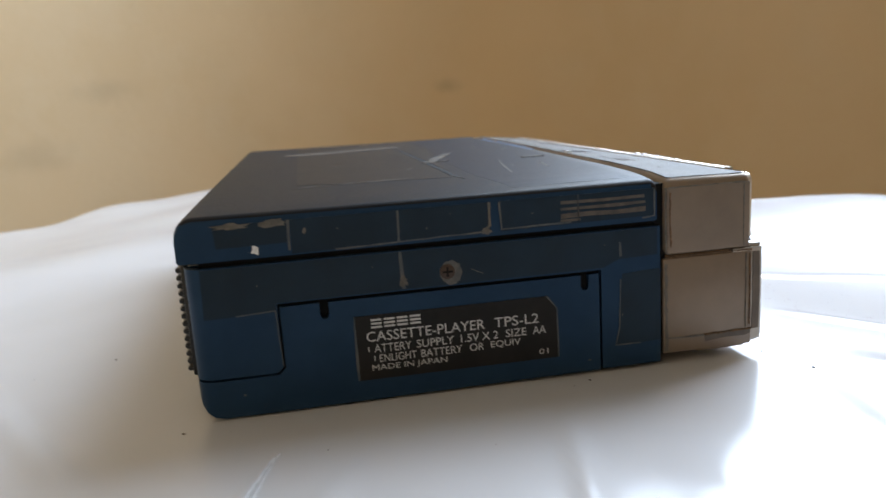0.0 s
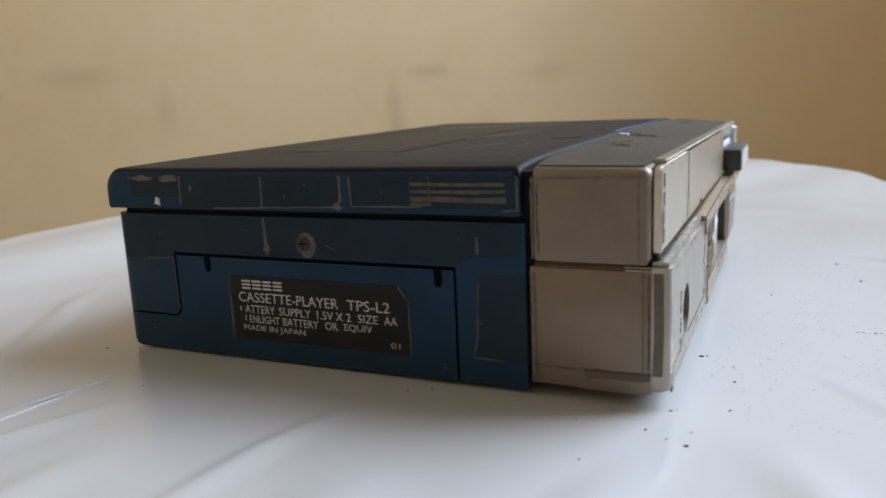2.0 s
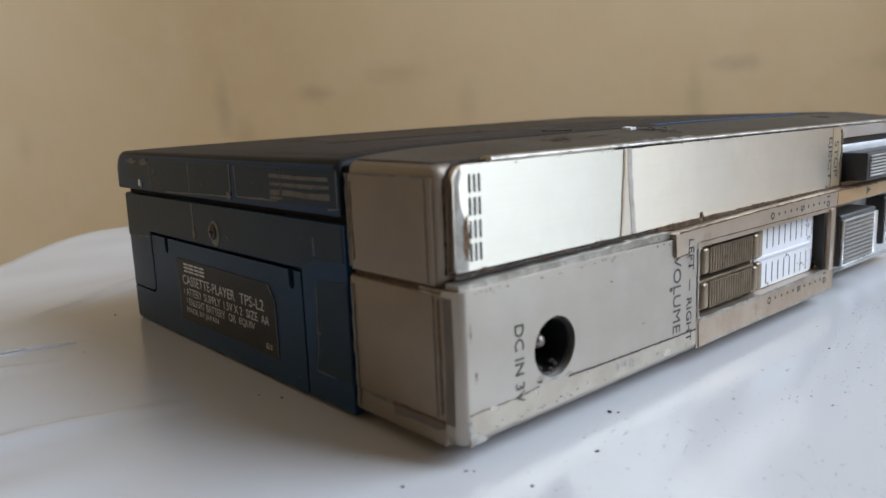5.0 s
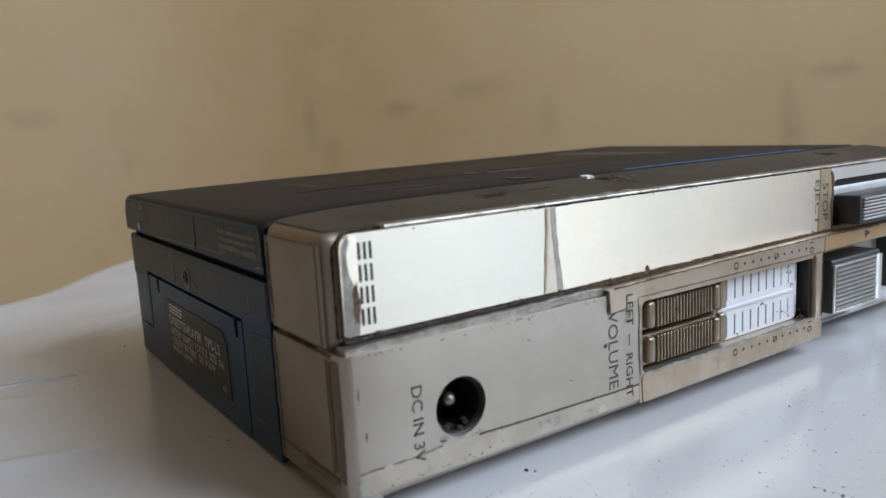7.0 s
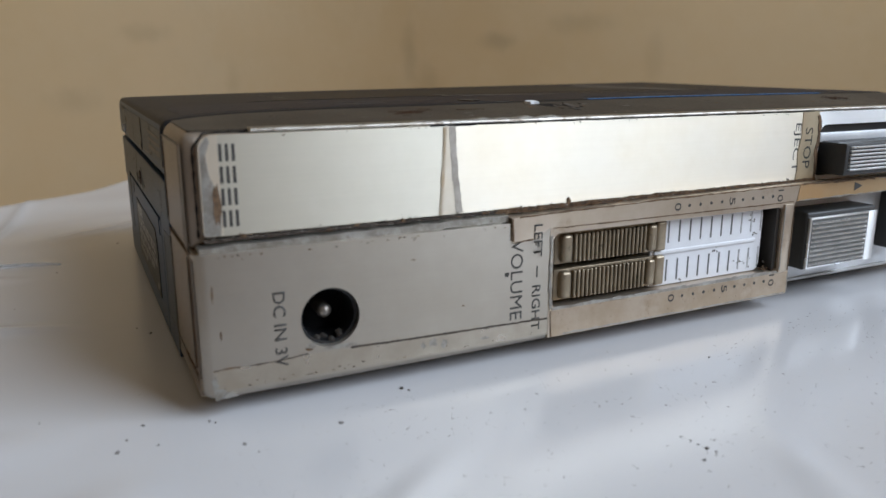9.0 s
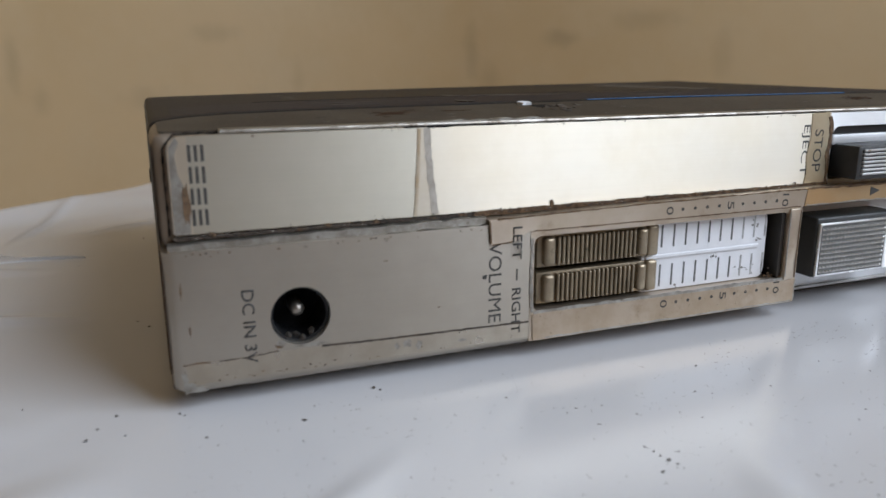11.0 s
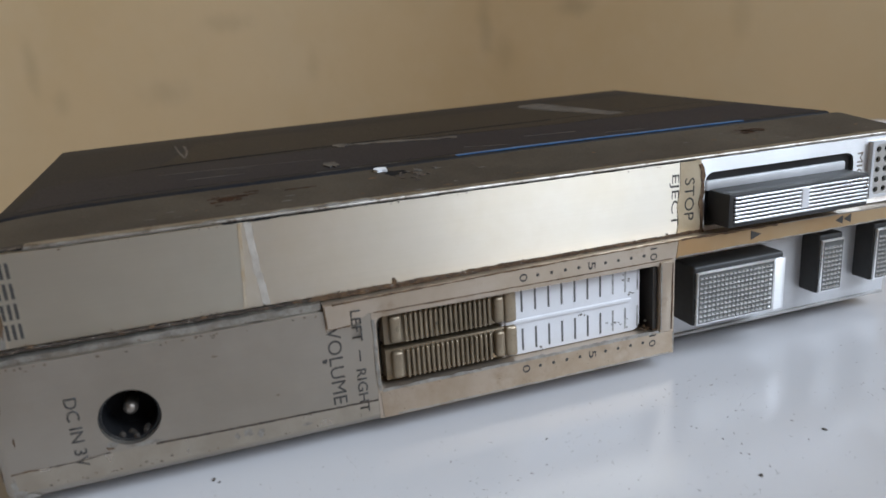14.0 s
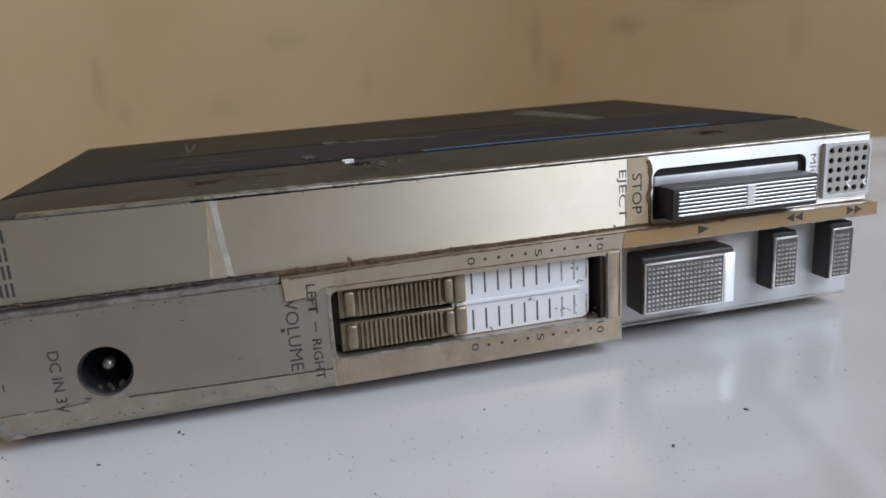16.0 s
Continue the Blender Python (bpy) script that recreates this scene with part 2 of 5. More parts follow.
STAINS = [  # place on the wall, half width, half height, depth of tone
    (-0.365, 1.476, 0.097, 0.049, 0.017, 0.3), (0.299, 1.393, 0.067, 0.024, 0.011, 0.5), (-0.627, 1.266, 0.041, 0.014, 0.049, 0.4),
    (-0.475, 1.394, -0.018, 0.049, 0.023, 0.28), (-0.616, 1.276, -0.01, 0.019, 0.029, 0.28), (-1.067, 0.897, 0.116, 0.049, 0.017, 0.3),
    (-0.566, 1.317, 0.103, 0.03, 0.014, 0.5), (-1.346, 0.662, 0.063, 0.014, 0.049, 0.4), (-1.313, 0.691, 0.002, 0.019, 0.029, 0.28),
    (-0.956, 0.991, 0.053, 0.013, 0.037, 0.2), (-1.506, 0.145, 0.098, 0.042, 0.015, 0.3), (-1.19, 0.794, 0.085, 0.03, 0.014, 0.5),
    (-1.299, -0.2, 0.041, 0.011, 0.036, 0.4), (-1.457, 0.009, -0.032, 0.04, 0.019, 0.28), (-1.327, -0.166, -0.025, 0.014, 0.021, 0.28),
    (-1.516, 0.319, 0.0, 0.012, 0.034, 0.2)]


def wall_material():
    m, n, l, p = material("ochre_wall_paint")
    broad = noise_fac(n, l, 2.2, 5, 0.55, 0.3, 0.7)
    mottled = noise_fac(n, l, 9.0, 6, 0.6, 0.35, 0.75)
    colour = mix(n, l, broad, (0.655, 0.48, 0.283), (0.60, 0.432, 0.243))
    colour = mix(n, l, scaled(n, l, mottled, 0, 0.4), colour, (0.66, 0.51, 0.326))
    co = n.new("ShaderNodeTexCoord")
    wob = n.new("ShaderNodeTexNoise")
    wob.inputs["Scale"].default_value = 26.0
    l.new(co.outputs["Object"], wob.inputs["Vector"])
    for x, y, z, half_w, half_h, tone in STAINS:
        sub = n.new("ShaderNodeVectorMath")
        sub.operation = "SUBTRACT"
        l.new(co.outputs["Object"], sub.inputs[0])
        sub.inputs[1].default_value = (x, y, z)
        div = n.new("ShaderNodeVectorMath")
        div.operation = "DIVIDE"
        l.new(sub.outputs[0], div.inputs[0])
        div.inputs[1].default_value = (half_w, half_w, half_h)
        ln = n.new("ShaderNodeVectorMath")
        ln.operation = "LENGTH"
        l.new(div.outputs[0], ln.inputs[0])
        add = n.new("ShaderNodeMath")
        add.operation = "MULTIPLY_ADD"
        l.new(wob.outputs["Fac"], add.inputs[0])
        add.inputs[1].default_value = 1.6
        l.new(ln.outputs["Value"], add.inputs[2])
        r = n.new("ShaderNodeMapRange")
        r.interpolation_type = "SMOOTHSTEP"
        r.inputs["From Min"].default_value, r.inputs["From Max"].default_value = 2.7, 0.9
        r.inputs["To Min"].default_value, r.inputs["To Max"].default_value = 0.0, tone * 0.6
        l.new(add.outputs[0], r.inputs["Value"])
        colour = mix(n, l, r.outputs["Result"], colour, (0.22, 0.17, 0.11))
    l.new(colour, p.inputs["Base Color"])
    p.inputs["Roughness"].default_value = 0.6
    p.inputs["Specular IOR Level"].default_value = 0.3
    b = n.new("ShaderNodeBump")
    b.inputs["Strength"].default_value, b.inputs["Distance"].default_value = 0.3, 0.003
    l.new(mottled, b.inputs["Height"])
    l.new(b.outputs["Normal"], p.inputs["Normal"])
    return m


SHEET = sheet_material()
CREASE = plain("stretched_white_vinyl", (0.82, 0.82, 0.83), 0.4)
WALL = wall_material()


# ---- mesh tools: all device sizes in millimetres ----
MM = 0.001


def finish(bm, mat, smooth=35):
    me = bpy.data.meshes.new("mesh")
    bmesh.ops.recalc_face_normals(bm, faces=bm.faces)
    bm.to_mesh(me)
    bm.free()
    me.materials.append(mat)
    if smooth:
        me.polygons.foreach_set("use_smooth", [True] * len(me.polygons))
        me.set_sharp_from_angle(angle=radians(smooth))
    return me


def part(name, bm, mat, parent, label="", smooth=35):
    me = bm if isinstance(bm, bpy.types.Mesh) else finish(bm, mat, smooth)
    me.name = name
    ob = new(name, me)
    ob.parent = parent
    return tagged(ob, label)


def thing(name, bm, mat, label, category, group="", kind="", smooth=35):
    me = finish(bm, mat, smooth)
    me.name = name
    return tagged(new(name, me), label, category, group, kind)


def empty_thing(name, label, category, group=""):
    return tagged(new(name), label, category, group)


def add_box(bm, x0, x1, y0, y1, z0, z1, k=MM):
    vs = [bm.verts.new((x * k, y * k, z * k)) for x in (x0, x1) for y in (y0, y1) for z in (z0, z1)]
    for q in ((0, 1, 3, 2), (4, 6, 7, 5), (0, 4, 5, 1), (2, 3, 7, 6), (0, 2, 6, 4), (1, 5, 7, 3)):
        bm.faces.new([vs[i] for i in q])
    return vs


def box(x0, x1, y0, y1, z0, z1, bevel=0.0, seg=2, k=MM):
    bm = bmesh.new()
    add_box(bm, x0, x1, y0, y1, z0, z1, k)
    if bevel:
        bmesh.ops.bevel(bm, geom=bm.edges[:], offset=bevel * k, segments=seg, profile=0.5, affect="EDGES")
    return bm


AXES = {"x": lambda a, u, v: (a, u, v), "y": lambda a, u, v: (u, a, v), "z": lambda a, u, v: (u, v, a)}


def prism(points, axis, a0, a1, bevel=0.0, seg=2, k=MM):
    """A polygon, given across the axis, drawn out along it."""
    bm = bmesh.new()
    f = AXES[axis]
    low = [bm.verts.new([c * k for c in f(a0, u, v)]) for u, v in points]
    high = [bm.verts.new([c * k for c in f(a1, u, v)]) for u, v in points]
    bm.faces.new(low)
    bm.faces.new(high[::-1])
    n = len(points)
    for i in range(n):
        j = (i + 1) % n
        bm.faces.new((low[i], low[j], high[j], high[i]))
    if bevel:
        bmesh.ops.bevel(bm, geom=bm.edges[:], offset=bevel * k, segments=seg, profile=0.5, affect="EDGES", clamp_overlap=True)
    return bm


def rounded(u0, u1, v0, v1, r, seg=5):
    """A rectangle with round corners; r is one radius or four (low-low, high-low, high-high, low-high)."""
    rs = r if isinstance(r, (tuple, list)) else (r,) * 4
    pts = []
    for (cu, cv, a0), q in zip(((u0, v0, 180), (u1, v0, 270), (u1, v1, 0), (u0, v1, 90)), rs):
        if q <= 0:
            pts.append((cu, cv))
            continue
        mu, mv = cu + (q if cu == u0 else -q), cv + (q if cv == v0 else -q)
        for i in range(seg + 1):
            a = radians(a0 + 90 * i / seg)
            pts.append((mu + q * math.cos(a), mv + q * math.sin(a)))
    return pts


def circle(cu, cv, r, n=32):
    return [(cu + r * math.cos(2 * math.pi * i / n), cv + r * math.sin(2 * math.pi * i / n)) for i in range(n)]


def add_ring(bm, outer, inner, axis, a0, a1, k=MM):
    """A plate between a rectangle (u0, u1, v0, v1) and a hole given as a loop, from a0 to a1 along the axis."""
    u0, u1, v0, v1 = outer
    cu, cv = sum(p[0] for p in inner) / len(inner), sum(p[1] for p in inner) / len(inner)
    out = []
    for u, v in inner:
        du, dv = u - cu, v - cv
        s = min([((u1 if du > 0 else u0) - cu) / du] if abs(du) > 1e-9 else [1e9])
        s = min(s, ((v1 if dv > 0 else v0) - cv) / dv if abs(dv) > 1e-9 else 1e9)
        out.append([cu + du * s, cv + dv * s])
    for c in ((u0, v0), (u1, v0), (u1, v1), (u0, v1)):
        i = min(range(len(out)), key=lambda i: (out[i][0] - c[0]) ** 2 + (out[i][1] - c[1]) ** 2)
        out[i] = list(c)
    f = AXES[axis]
    rows = [[bm.verts.new([c * k for c in f(a, u, v)]) for u, v in loop] for a, loop in ((a0, inner), (a1, inner), (a1, out), (a0, out))]
    n = len(inner)
    for r in range(4):
        for i in range(n):
            j = (i + 1) % n
            bm.faces.new((rows[r][i], rows[r][j], rows[(r + 1) % 4][j], rows[(r + 1) % 4][i]))


def ring(outer, inner, axis, a0, a1, k=MM):
    bm = bmesh.new()
    add_ring(bm, outer, inner, axis, a0, a1, k)
    return bm


def ragged(points, width, axis, at, thick=0.05, seed=1, step=0.8, k=MM, least=0.15):
    """A thin uneven ribbon along a polyline across the axis, for torn edges, grime and scratches."""
    rnd = random.Random(seed)
    path = []
    for (a, b), (c, d) in zip(points, points[1:]):
        n = max(1, int(math.hypot(c - a, d - b) / step))
        path += [(a + (c - a) * i / n, b + (d - b) * i / n) for i in range(n)]
    path.append(points[-1])
    bm = bmesh.new()
    f = AXES[axis]
    prev = None
    for i, (u, v) in enumerate(path):
        p, q = path[max(i - 1, 0)], path[min(i + 1, len(path) - 1)]
        du, dv = q[0] - p[0], q[1] - p[1]
        s = math.hypot(du, dv) or 1
        nu, nv = -dv / s, du / s
        w1, w2 = (width * rnd.uniform(least, 0.75) for _ in "ab")
        u, v = u + rnd.uniform(-0.12, 0.12) * width, v + rnd.uniform(-0.12, 0.12) * width
        vs = [bm.verts.new([c * k for c in f(aa, u + nu * w, v + nv * w)]) for aa, w in ((at, w1), (at + thick, w1), (at + thick, -w2), (at, -w2))]
        if prev:
            for m in range(4):
                bm.faces.new((prev[m], prev[(m + 1) % 4], vs[(m + 1) % 4], vs[m]))
        else:
            bm.faces.new(vs)
        prev = vs
    bm.faces.new(prev[::-1])
    return bm


def blob(cu, cv, ru, rv, axis, at, thick=0.08, seed=1, n=18, rough=0.35):
    """A flat patch with an uneven outline."""
    rnd = random.Random(seed)
    pts = []
    for i in range(n):
        a = 2 * math.pi * i / n
        s = 1 + rnd.uniform(-rough, rough)
        pts.append((cu + ru * s * math.cos(a), cv + rv * s * math.sin(a)))
    return prism(pts, axis, at, at + thick)


def lettering(words, u0, v0, width, height, at, face, thick=0.03, weight=0.0):
    """Letters of the built-in font, fitted into a box. face 'end': reads along +x, up is z. face 'side': reads downwards, tops towards +y."""
    cu = bpy.data.curves.new("letters", "FONT")
    cu.body, cu.extrude, cu.resolution_u, cu.offset = words, 0.0, 3, weight
    tmp = bpy.data.objects.new("letters", cu)
    scene.collection.objects.link(tmp)
    bpy.context.view_layer.update()
    me = bpy.data.meshes.new_from_object(tmp.evaluated_get(bpy.context.evaluated_depsgraph_get()))
    bpy.data.objects.remove(tmp)
    co = np.empty(len(me.vertices) * 3)
    me.vertices.foreach_get("co", co)
    co = co.reshape(-1, 3)
    lo, hi = co.min(0), co.max(0)
    s = (co[:, 0] - lo[0]) / (hi[0] - lo[0]) * width
    t = (co[:, 1] - lo[1]) / (hi[1] - lo[1]) * height
    if face == "end":
        xyz = np.stack([u0 + s, np.full_like(s, at), v0 + t], 1)
    else:
        xyz = np.stack([np.full_like(s, at), u0 + t, v0 - s], 1)
    me.vertices.foreach_set("co", (xyz * MM).ravel())
    me.update()
    bm = bmesh.new()
    bm.from_mesh(me)
    out = Vector((0, -thick * MM, 0)) if face == "end" else Vector((thick * MM, 0, 0))
    got = bmesh.ops.extrude_face_region(bm, geom=bm.faces[:])
    bmesh.ops.translate(bm, verts=[g for g in got["geom"] if isinstance(g, bmesh.types.BMVert)], vec=out)
    return bm


# ---- setting: room ----
def room_outline(grow=0.0, seg=16):
    pts = rounded(U0 - grow, U1 + grow, V0 - grow, V1 + grow, (RR + grow,) * 4, seg)
    return pts


def build_room():
    thick = 0.12
    inner, outer = room_outline(), room_outline(thick)
    n = len(inner)
    straight = [i for i in range(n) if abs(inner[i][0] - U1) < 1e-6 and abs(inner[(i + 1) % n][0] - U1) < 1e-6 and abs(inner[i][1] - inner[(i + 1) % n][1]) > 0.1][0]
    bm = bmesh.new()
    for i in range(n):
        if i == straight:
            continue
        j = (i + 1) % n
        quad = [inner[i], inner[j], outer[j], outer[i]]
        low = [bm.verts.new(room(u, v, FLOOR_Z)) for u, v in quad]
        high = [bm.verts.new(room(u, v, CEIL_Z)) for u, v in quad]
        bm.faces.new((low[0], low[1], high[1], high[0]))
        bm.faces.new((low[2], low[3], high[3], high[2]))
    bmesh.ops.remove_doubles(bm, verts=bm.verts[:], dist=1e-5)
    tagged(new("wall_1", finish(bm, WALL, 60)), "ochre painted plaster wall with dark smudges", "wall", kind="structure")
    # the straight wall with the window
    for name, a, b, fixed, is_u, (w0, w1, z0, z1) in (("wall_2", V0 + RR, V1 - RR, U1, True, (-0.44, 0.58, 0.34, 1.42)),):
        bm = bmesh.new()
        out = fixed + (thick if fixed > 0 else -thick)
        for s0, s1, t0, t1 in ((a, w0, FLOOR_Z, CEIL_Z), (w1, b, FLOOR_Z, CEIL_Z), (w0, w1, FLOOR_Z, z0), (w0, w1, z1, CEIL_Z)):
            vs = []
            for d in (fixed, out):
                for s in (s0, s1):
                    for t in (t0, t1):
                        vs.append(bm.verts.new(room(d, s, t) if is_u else room(s, d, t)))
            for q in ((0, 1, 3, 2), (4, 6, 7, 5), (0, 4, 5, 1), (2, 3, 7, 6), (0, 2, 6, 4), (1, 5, 7, 3)):
                bm.faces.new([vs[i] for i in q])
        tagged(new(name, finish(bm, WALL, 0)), "ochre painted plaster wall with a window opening", "wall", kind="structure")
        win = tagged(new("window_1"), "white painted window frame set in the ochre wall", "window", kind="structure")
        bm = bmesh.new()
        mid = fixed + (0.07 if fixed > 0 else -0.07)
        for s0, s1, t0, t1 in ((w0, w0 + 0.03, z0, z1), (w1 - 0.03, w1, z0, z1), (w0, w1, z0, z0 + 0.03), (w0, w1, z1 - 0.03, z1)):
            vs = []
            for d in (mid, mid + (0.03 if fixed > 0 else -0.03)):
                for s in (s0, s1):
                    for t in (t0, t1):
                        vs.append(bm.verts.new(room(d, s, t) if is_u else room(s, d, t)))
            for q in ((0, 1, 3, 2), (4, 6, 7, 5), (0, 4, 5, 1), (2, 3, 7, 6), (0, 2, 6, 4), (1, 5, 7, 3)):
                bm.faces.new([vs[i] for i in q])
        part("window_frame", bm, PAINT, win, smooth=0)
    for name, z0, z1, mat, label, cat in (("floor", FLOOR_Z - 0.1, FLOOR_Z, FLOOR, "grey cement floor", "floor"), ("ceiling", CEIL_Z, CEIL_Z + 0.1, CEIL, "pale painted ceiling", "ceiling")):
        bm = bmesh.new()
        loop = room_outline(thick)
        low = [bm.verts.new(room(u, v, z0)) for u, v in loop]
        high = [bm.verts.new(room(u, v, z1)) for u, v in loop]
        bm.faces.new(low)
        bm.faces.new(high[::-1])
        for i in range(len(loop)):
            j = (i + 1) % len(loop)
            bm.faces.new((low[i], low[j], high[j], high[i]))
        tagged(new(name, finish(bm, mat, 0)), label, cat, kind="structure")


build_room()

# outline of the sheet: reach from the middle by bearing, in degrees and metres
REACH = [(0, 0.165), (17, 0.165), (32, 0.15), (45, 0.16), (60, 0.19), (75, 0.24), (88, 0.30), (100, 0.31), (115, 0.28), (130, 0.235),
         (150, 0.205), (170, 0.185), (190, 0.165), (210, 0.15), (225, 0.15), (245, 0.17), (270, 0.20), (300, 0.21), (330, 0.19), (360, 0.165)]


def reach(deg):
    deg %= 360
    for (a, r), (b, s) in zip(REACH, REACH[1:]):
        if a <= deg <= b:
            f = (deg - a) / (b - a)
            f = f * f * (3 - 2 * f)
            return r + (s - r) * f
    return REACH[0][1]


def sheet_height(x, y, rel):
    """Slight waves in the sheet, flat under and round the device."""
    dx, dy = max(-0.004 - x, x - 0.092, 0), max(-0.004 - y, y - 0.137, 0)
    away = min(1, math.hypot(dx, dy) / 0.06)
    away = away * away * (3 - 2 * away)
    w = noise.noise((x * 9, y * 9, 0.3)) * 0.006 + noise.noise((x * 24 + 5, y * 17, 1.7)) * 0.0022
    across, along = x * 0.83 - y * 0.55, x * 0.55 + y * 0.83
    fine = noise.noise((across * 30, along * 8, 4.2)) * 0.0007 + noise.noise((across * 62, along * 24, 7.7)) * 0.00018
    return w * away + fine * min(1, away * 3) - 0.0002


def crease(x, y, a, b, width, tall):
    """Height of a sharp fold running from a to b."""
    ax, ay, bx, by = *a, *b
    ux, uy = bx - ax, by - ay
    s = math.hypot(ux, uy)
    t = ((x - ax) * ux + (y - ay) * uy) / (s * s)
    if not 0 <= t <= 1:
        return 0
    d = abs((x - ax) * uy - (y - ay) * ux) / s
    h = max(0, 1 - d / width)
    return tall * h * h * (3 - 2 * h) * min(1, 4 * t, 4 * (1 - t))


FOLDS = [((-0.09, -0.02), (-0.01, -0.03), 0.002, 0.0006), ((0.020, -0.018), (-0.008, -0.078), 0.0035, 0.0009), ((0.050, -0.010), (0.038, -0.070), 0.003, 0.0007),
         ((0.088, -0.012), (0.070, -0.075), 0.006, 0.0010), ((0.098, -0.004), (0.122, -0.055), 0.006, 0.0010), ((0.062, -0.022), (0.052, -0.085), 0.008, 0.0011), ((0.104, -0.014), (0.098, -0.070), 0.007, 0.0009), ((0.030, -0.030), (0.018, -0.085), 0.006, 0.0008), ((0.104, 0.022), (0.128, -0.012), 0.003, 0.0004),
         ((-0.045, 0.03), (-0.012, -0.02), 0.004, 0.0005), ((0.112, 0.055), (0.150, 0.040), 0.004, 0.0003), ((0.108, 0.10), (0.150, 0.085), 0.004, 0.0003)]


def build_sheet():
    bm = bmesh.new()
    na, nr = 600, 170
    rings = []
    for k in range(1, nr + 13):
        row = []
        for i in range(na):
            deg = 360 * i / na
            full = reach(deg) + 0.004 * noise.noise((math.cos(radians(deg)) * 3, math.sin(radians(deg)) * 3, 9.1))
            if k <= nr:
                r, drop = full * k / nr, 0
            else:
                a = (k - nr) / 12
                r, drop = full + 0.012 * math.sin(min(1, a * 2) * math.pi / 2), 0.012 * (1 - math.cos(min(1, a * 2) * math.pi / 2)) + max(0, a - 0.5) * 0.09
            x, y = CX + r * math.cos(radians(deg)), CY + r * math.sin(radians(deg))
            z = sheet_height(x, y, r / full) - drop
            z += crease(x, y, (-0.008, -0.060), (0.0105, -0.012), 0.0012, 0.0006) + sum(crease(x, y, *fold) for fold in FOLDS)
            row.append(bm.verts.new((x, y, z)))
        rings.append(row)
    mid = bm.verts.new((CX, CY, -0.0003))
    for i in range(na):
        j = (i + 1) % na
        bm.faces.new((mid, rings[0][i], rings[0][j]))
        for a, b in zip(rings, rings[1:]):
            bm.faces.new((a[i], b[i], b[j], a[j]))
    sheet = thing("plastic_sheet", bm, SHEET, "creased white vinyl sheet spread over the table top", "sheet", smooth=60)
    rnd = random.Random(5)
    for points, width in (([(-12.0, -68.0), (-3.0, -50.0), (4.0, -36.0), (10.0, -13.6)], 0.26), ([(-30.0, -58.0), (-14.0, -40.0), (2.0, -27.0)], 0.16), ([(6.0, -25.0), (9.5, -14.5)], 0.2),
                          ([(24.0, -62.0), (40.0, -44.0), (52.0, -36.0)], 0.14)):
        ridge = bmesh.new()
        prev = None
        for (ax, ay), (bx, by) in zip(points, points[1:]):
            steps = int(math.hypot(bx - ax, by - ay) / 0.8)
            for i in range(steps + 1):
                f = i / steps
                x, y = (ax + (bx - ax) * f + rnd.gauss(0, 0.07)) * MM, (ay + (by - ay) * f + rnd.gauss(0, 0.07)) * MM
                w = width * rnd.uniform(0.15, 1.0) * MM
                z = sheet_height(x, y, 0) + crease(x, y, (-0.008, -0.060), (0.0105, -0.012), 0.0012, 0.0006)
                row = [ridge.verts.new((x - w, y + w * 0.4, z - 0.00005)), ridge.verts.new((x, y, z + 0.00022)), ridge.verts.new((x + w, y - w * 0.4, z - 0.00005))]
                if prev:
                    ridge.faces.new((prev[0], prev[1], row[1], row[0]))
                    ridge.faces.new((prev[1], prev[2], row[2], row[1]))
                prev = row
        part("crease", ridge, CREASE, sheet, "sharp white crease", 60)


build_sheet()


def build_table():
    table = empty_thing("table", "plain wooden table hidden under the white sheet", "table")
    loop = [(CX + (reach(360 * i / 72) - 0.006) * math.cos(2 * math.pi * i / 72), CY + (reach(360 * i / 72) - 0.006) * math.sin(2 * math.pi * i / 72)) for i in range(72)]
    part("tabletop", prism(loop, "z", -0.035, -0.014, k=1), WOOD, table)
    for x, y in ((-0.05, -0.03), (0.13, -0.03), (-0.05, 0.17), (0.11, 0.17)):
        part("leg", box(x - 0.018, x + 0.018, y - 0.018, y + 0.018, FLOOR_Z, -0.035, 0.003, 2, 1), WOOD, table)


build_table()


# ---- the cassette player ----
player = empty_thing("cassette_player", "worn blue and silver portable cassette player patched with old clear tape", "cassette player")


def round_corner(bm, x_edge, r, cuts=5):
    """Rounds the upright front edge at x_edge of what has its face at y = 0."""
    for i in range(1, cuts + 1):
        bmesh.ops.bisect_plane(bm, geom=bm.verts[:] + bm.edges[:] + bm.faces[:], plane_co=((x_edge + r * (1 - math.cos(i / cuts * math.pi / 2))) * MM, 0, 0), plane_no=(1, 0, 0))
    for v in bm.verts:
        d = (x_edge + r) - v.co.x / MM
        if d > 0:
            v.co.y += (r - math.sqrt(max(0, r * r - min(d, r) ** 2))) * MM
    return bm


# body and lid
core = prism(rounded(-1.7, 69.8, 0.0, 22.6, (4, 0.6, 0.3, 0.6), 6), "y", 3.4, 132.6)
part("body", core, BLUE, player, "blue painted metal shell")
part("core", box(0.6, 69.4, 1.0, 131.8, 1.0, 24.5), GAP, player, "black inner chassis showing in the gaps")
frame_loop = [(-1.7, 22.6), (69.9, 22.6), (69.9, 0.5), (60.15, 0.5), (60.15, 16.55), (10.9, 16.55), (10.9, 7.0), (10.0, 6.15), (-1.7, 6.15)]
part("end_panel", round_corner(prism(frame_loop[::-1], "y", 0.0, 1.3), -1.7, 3.0), BLUE, player, "blue painted end panel", 25)
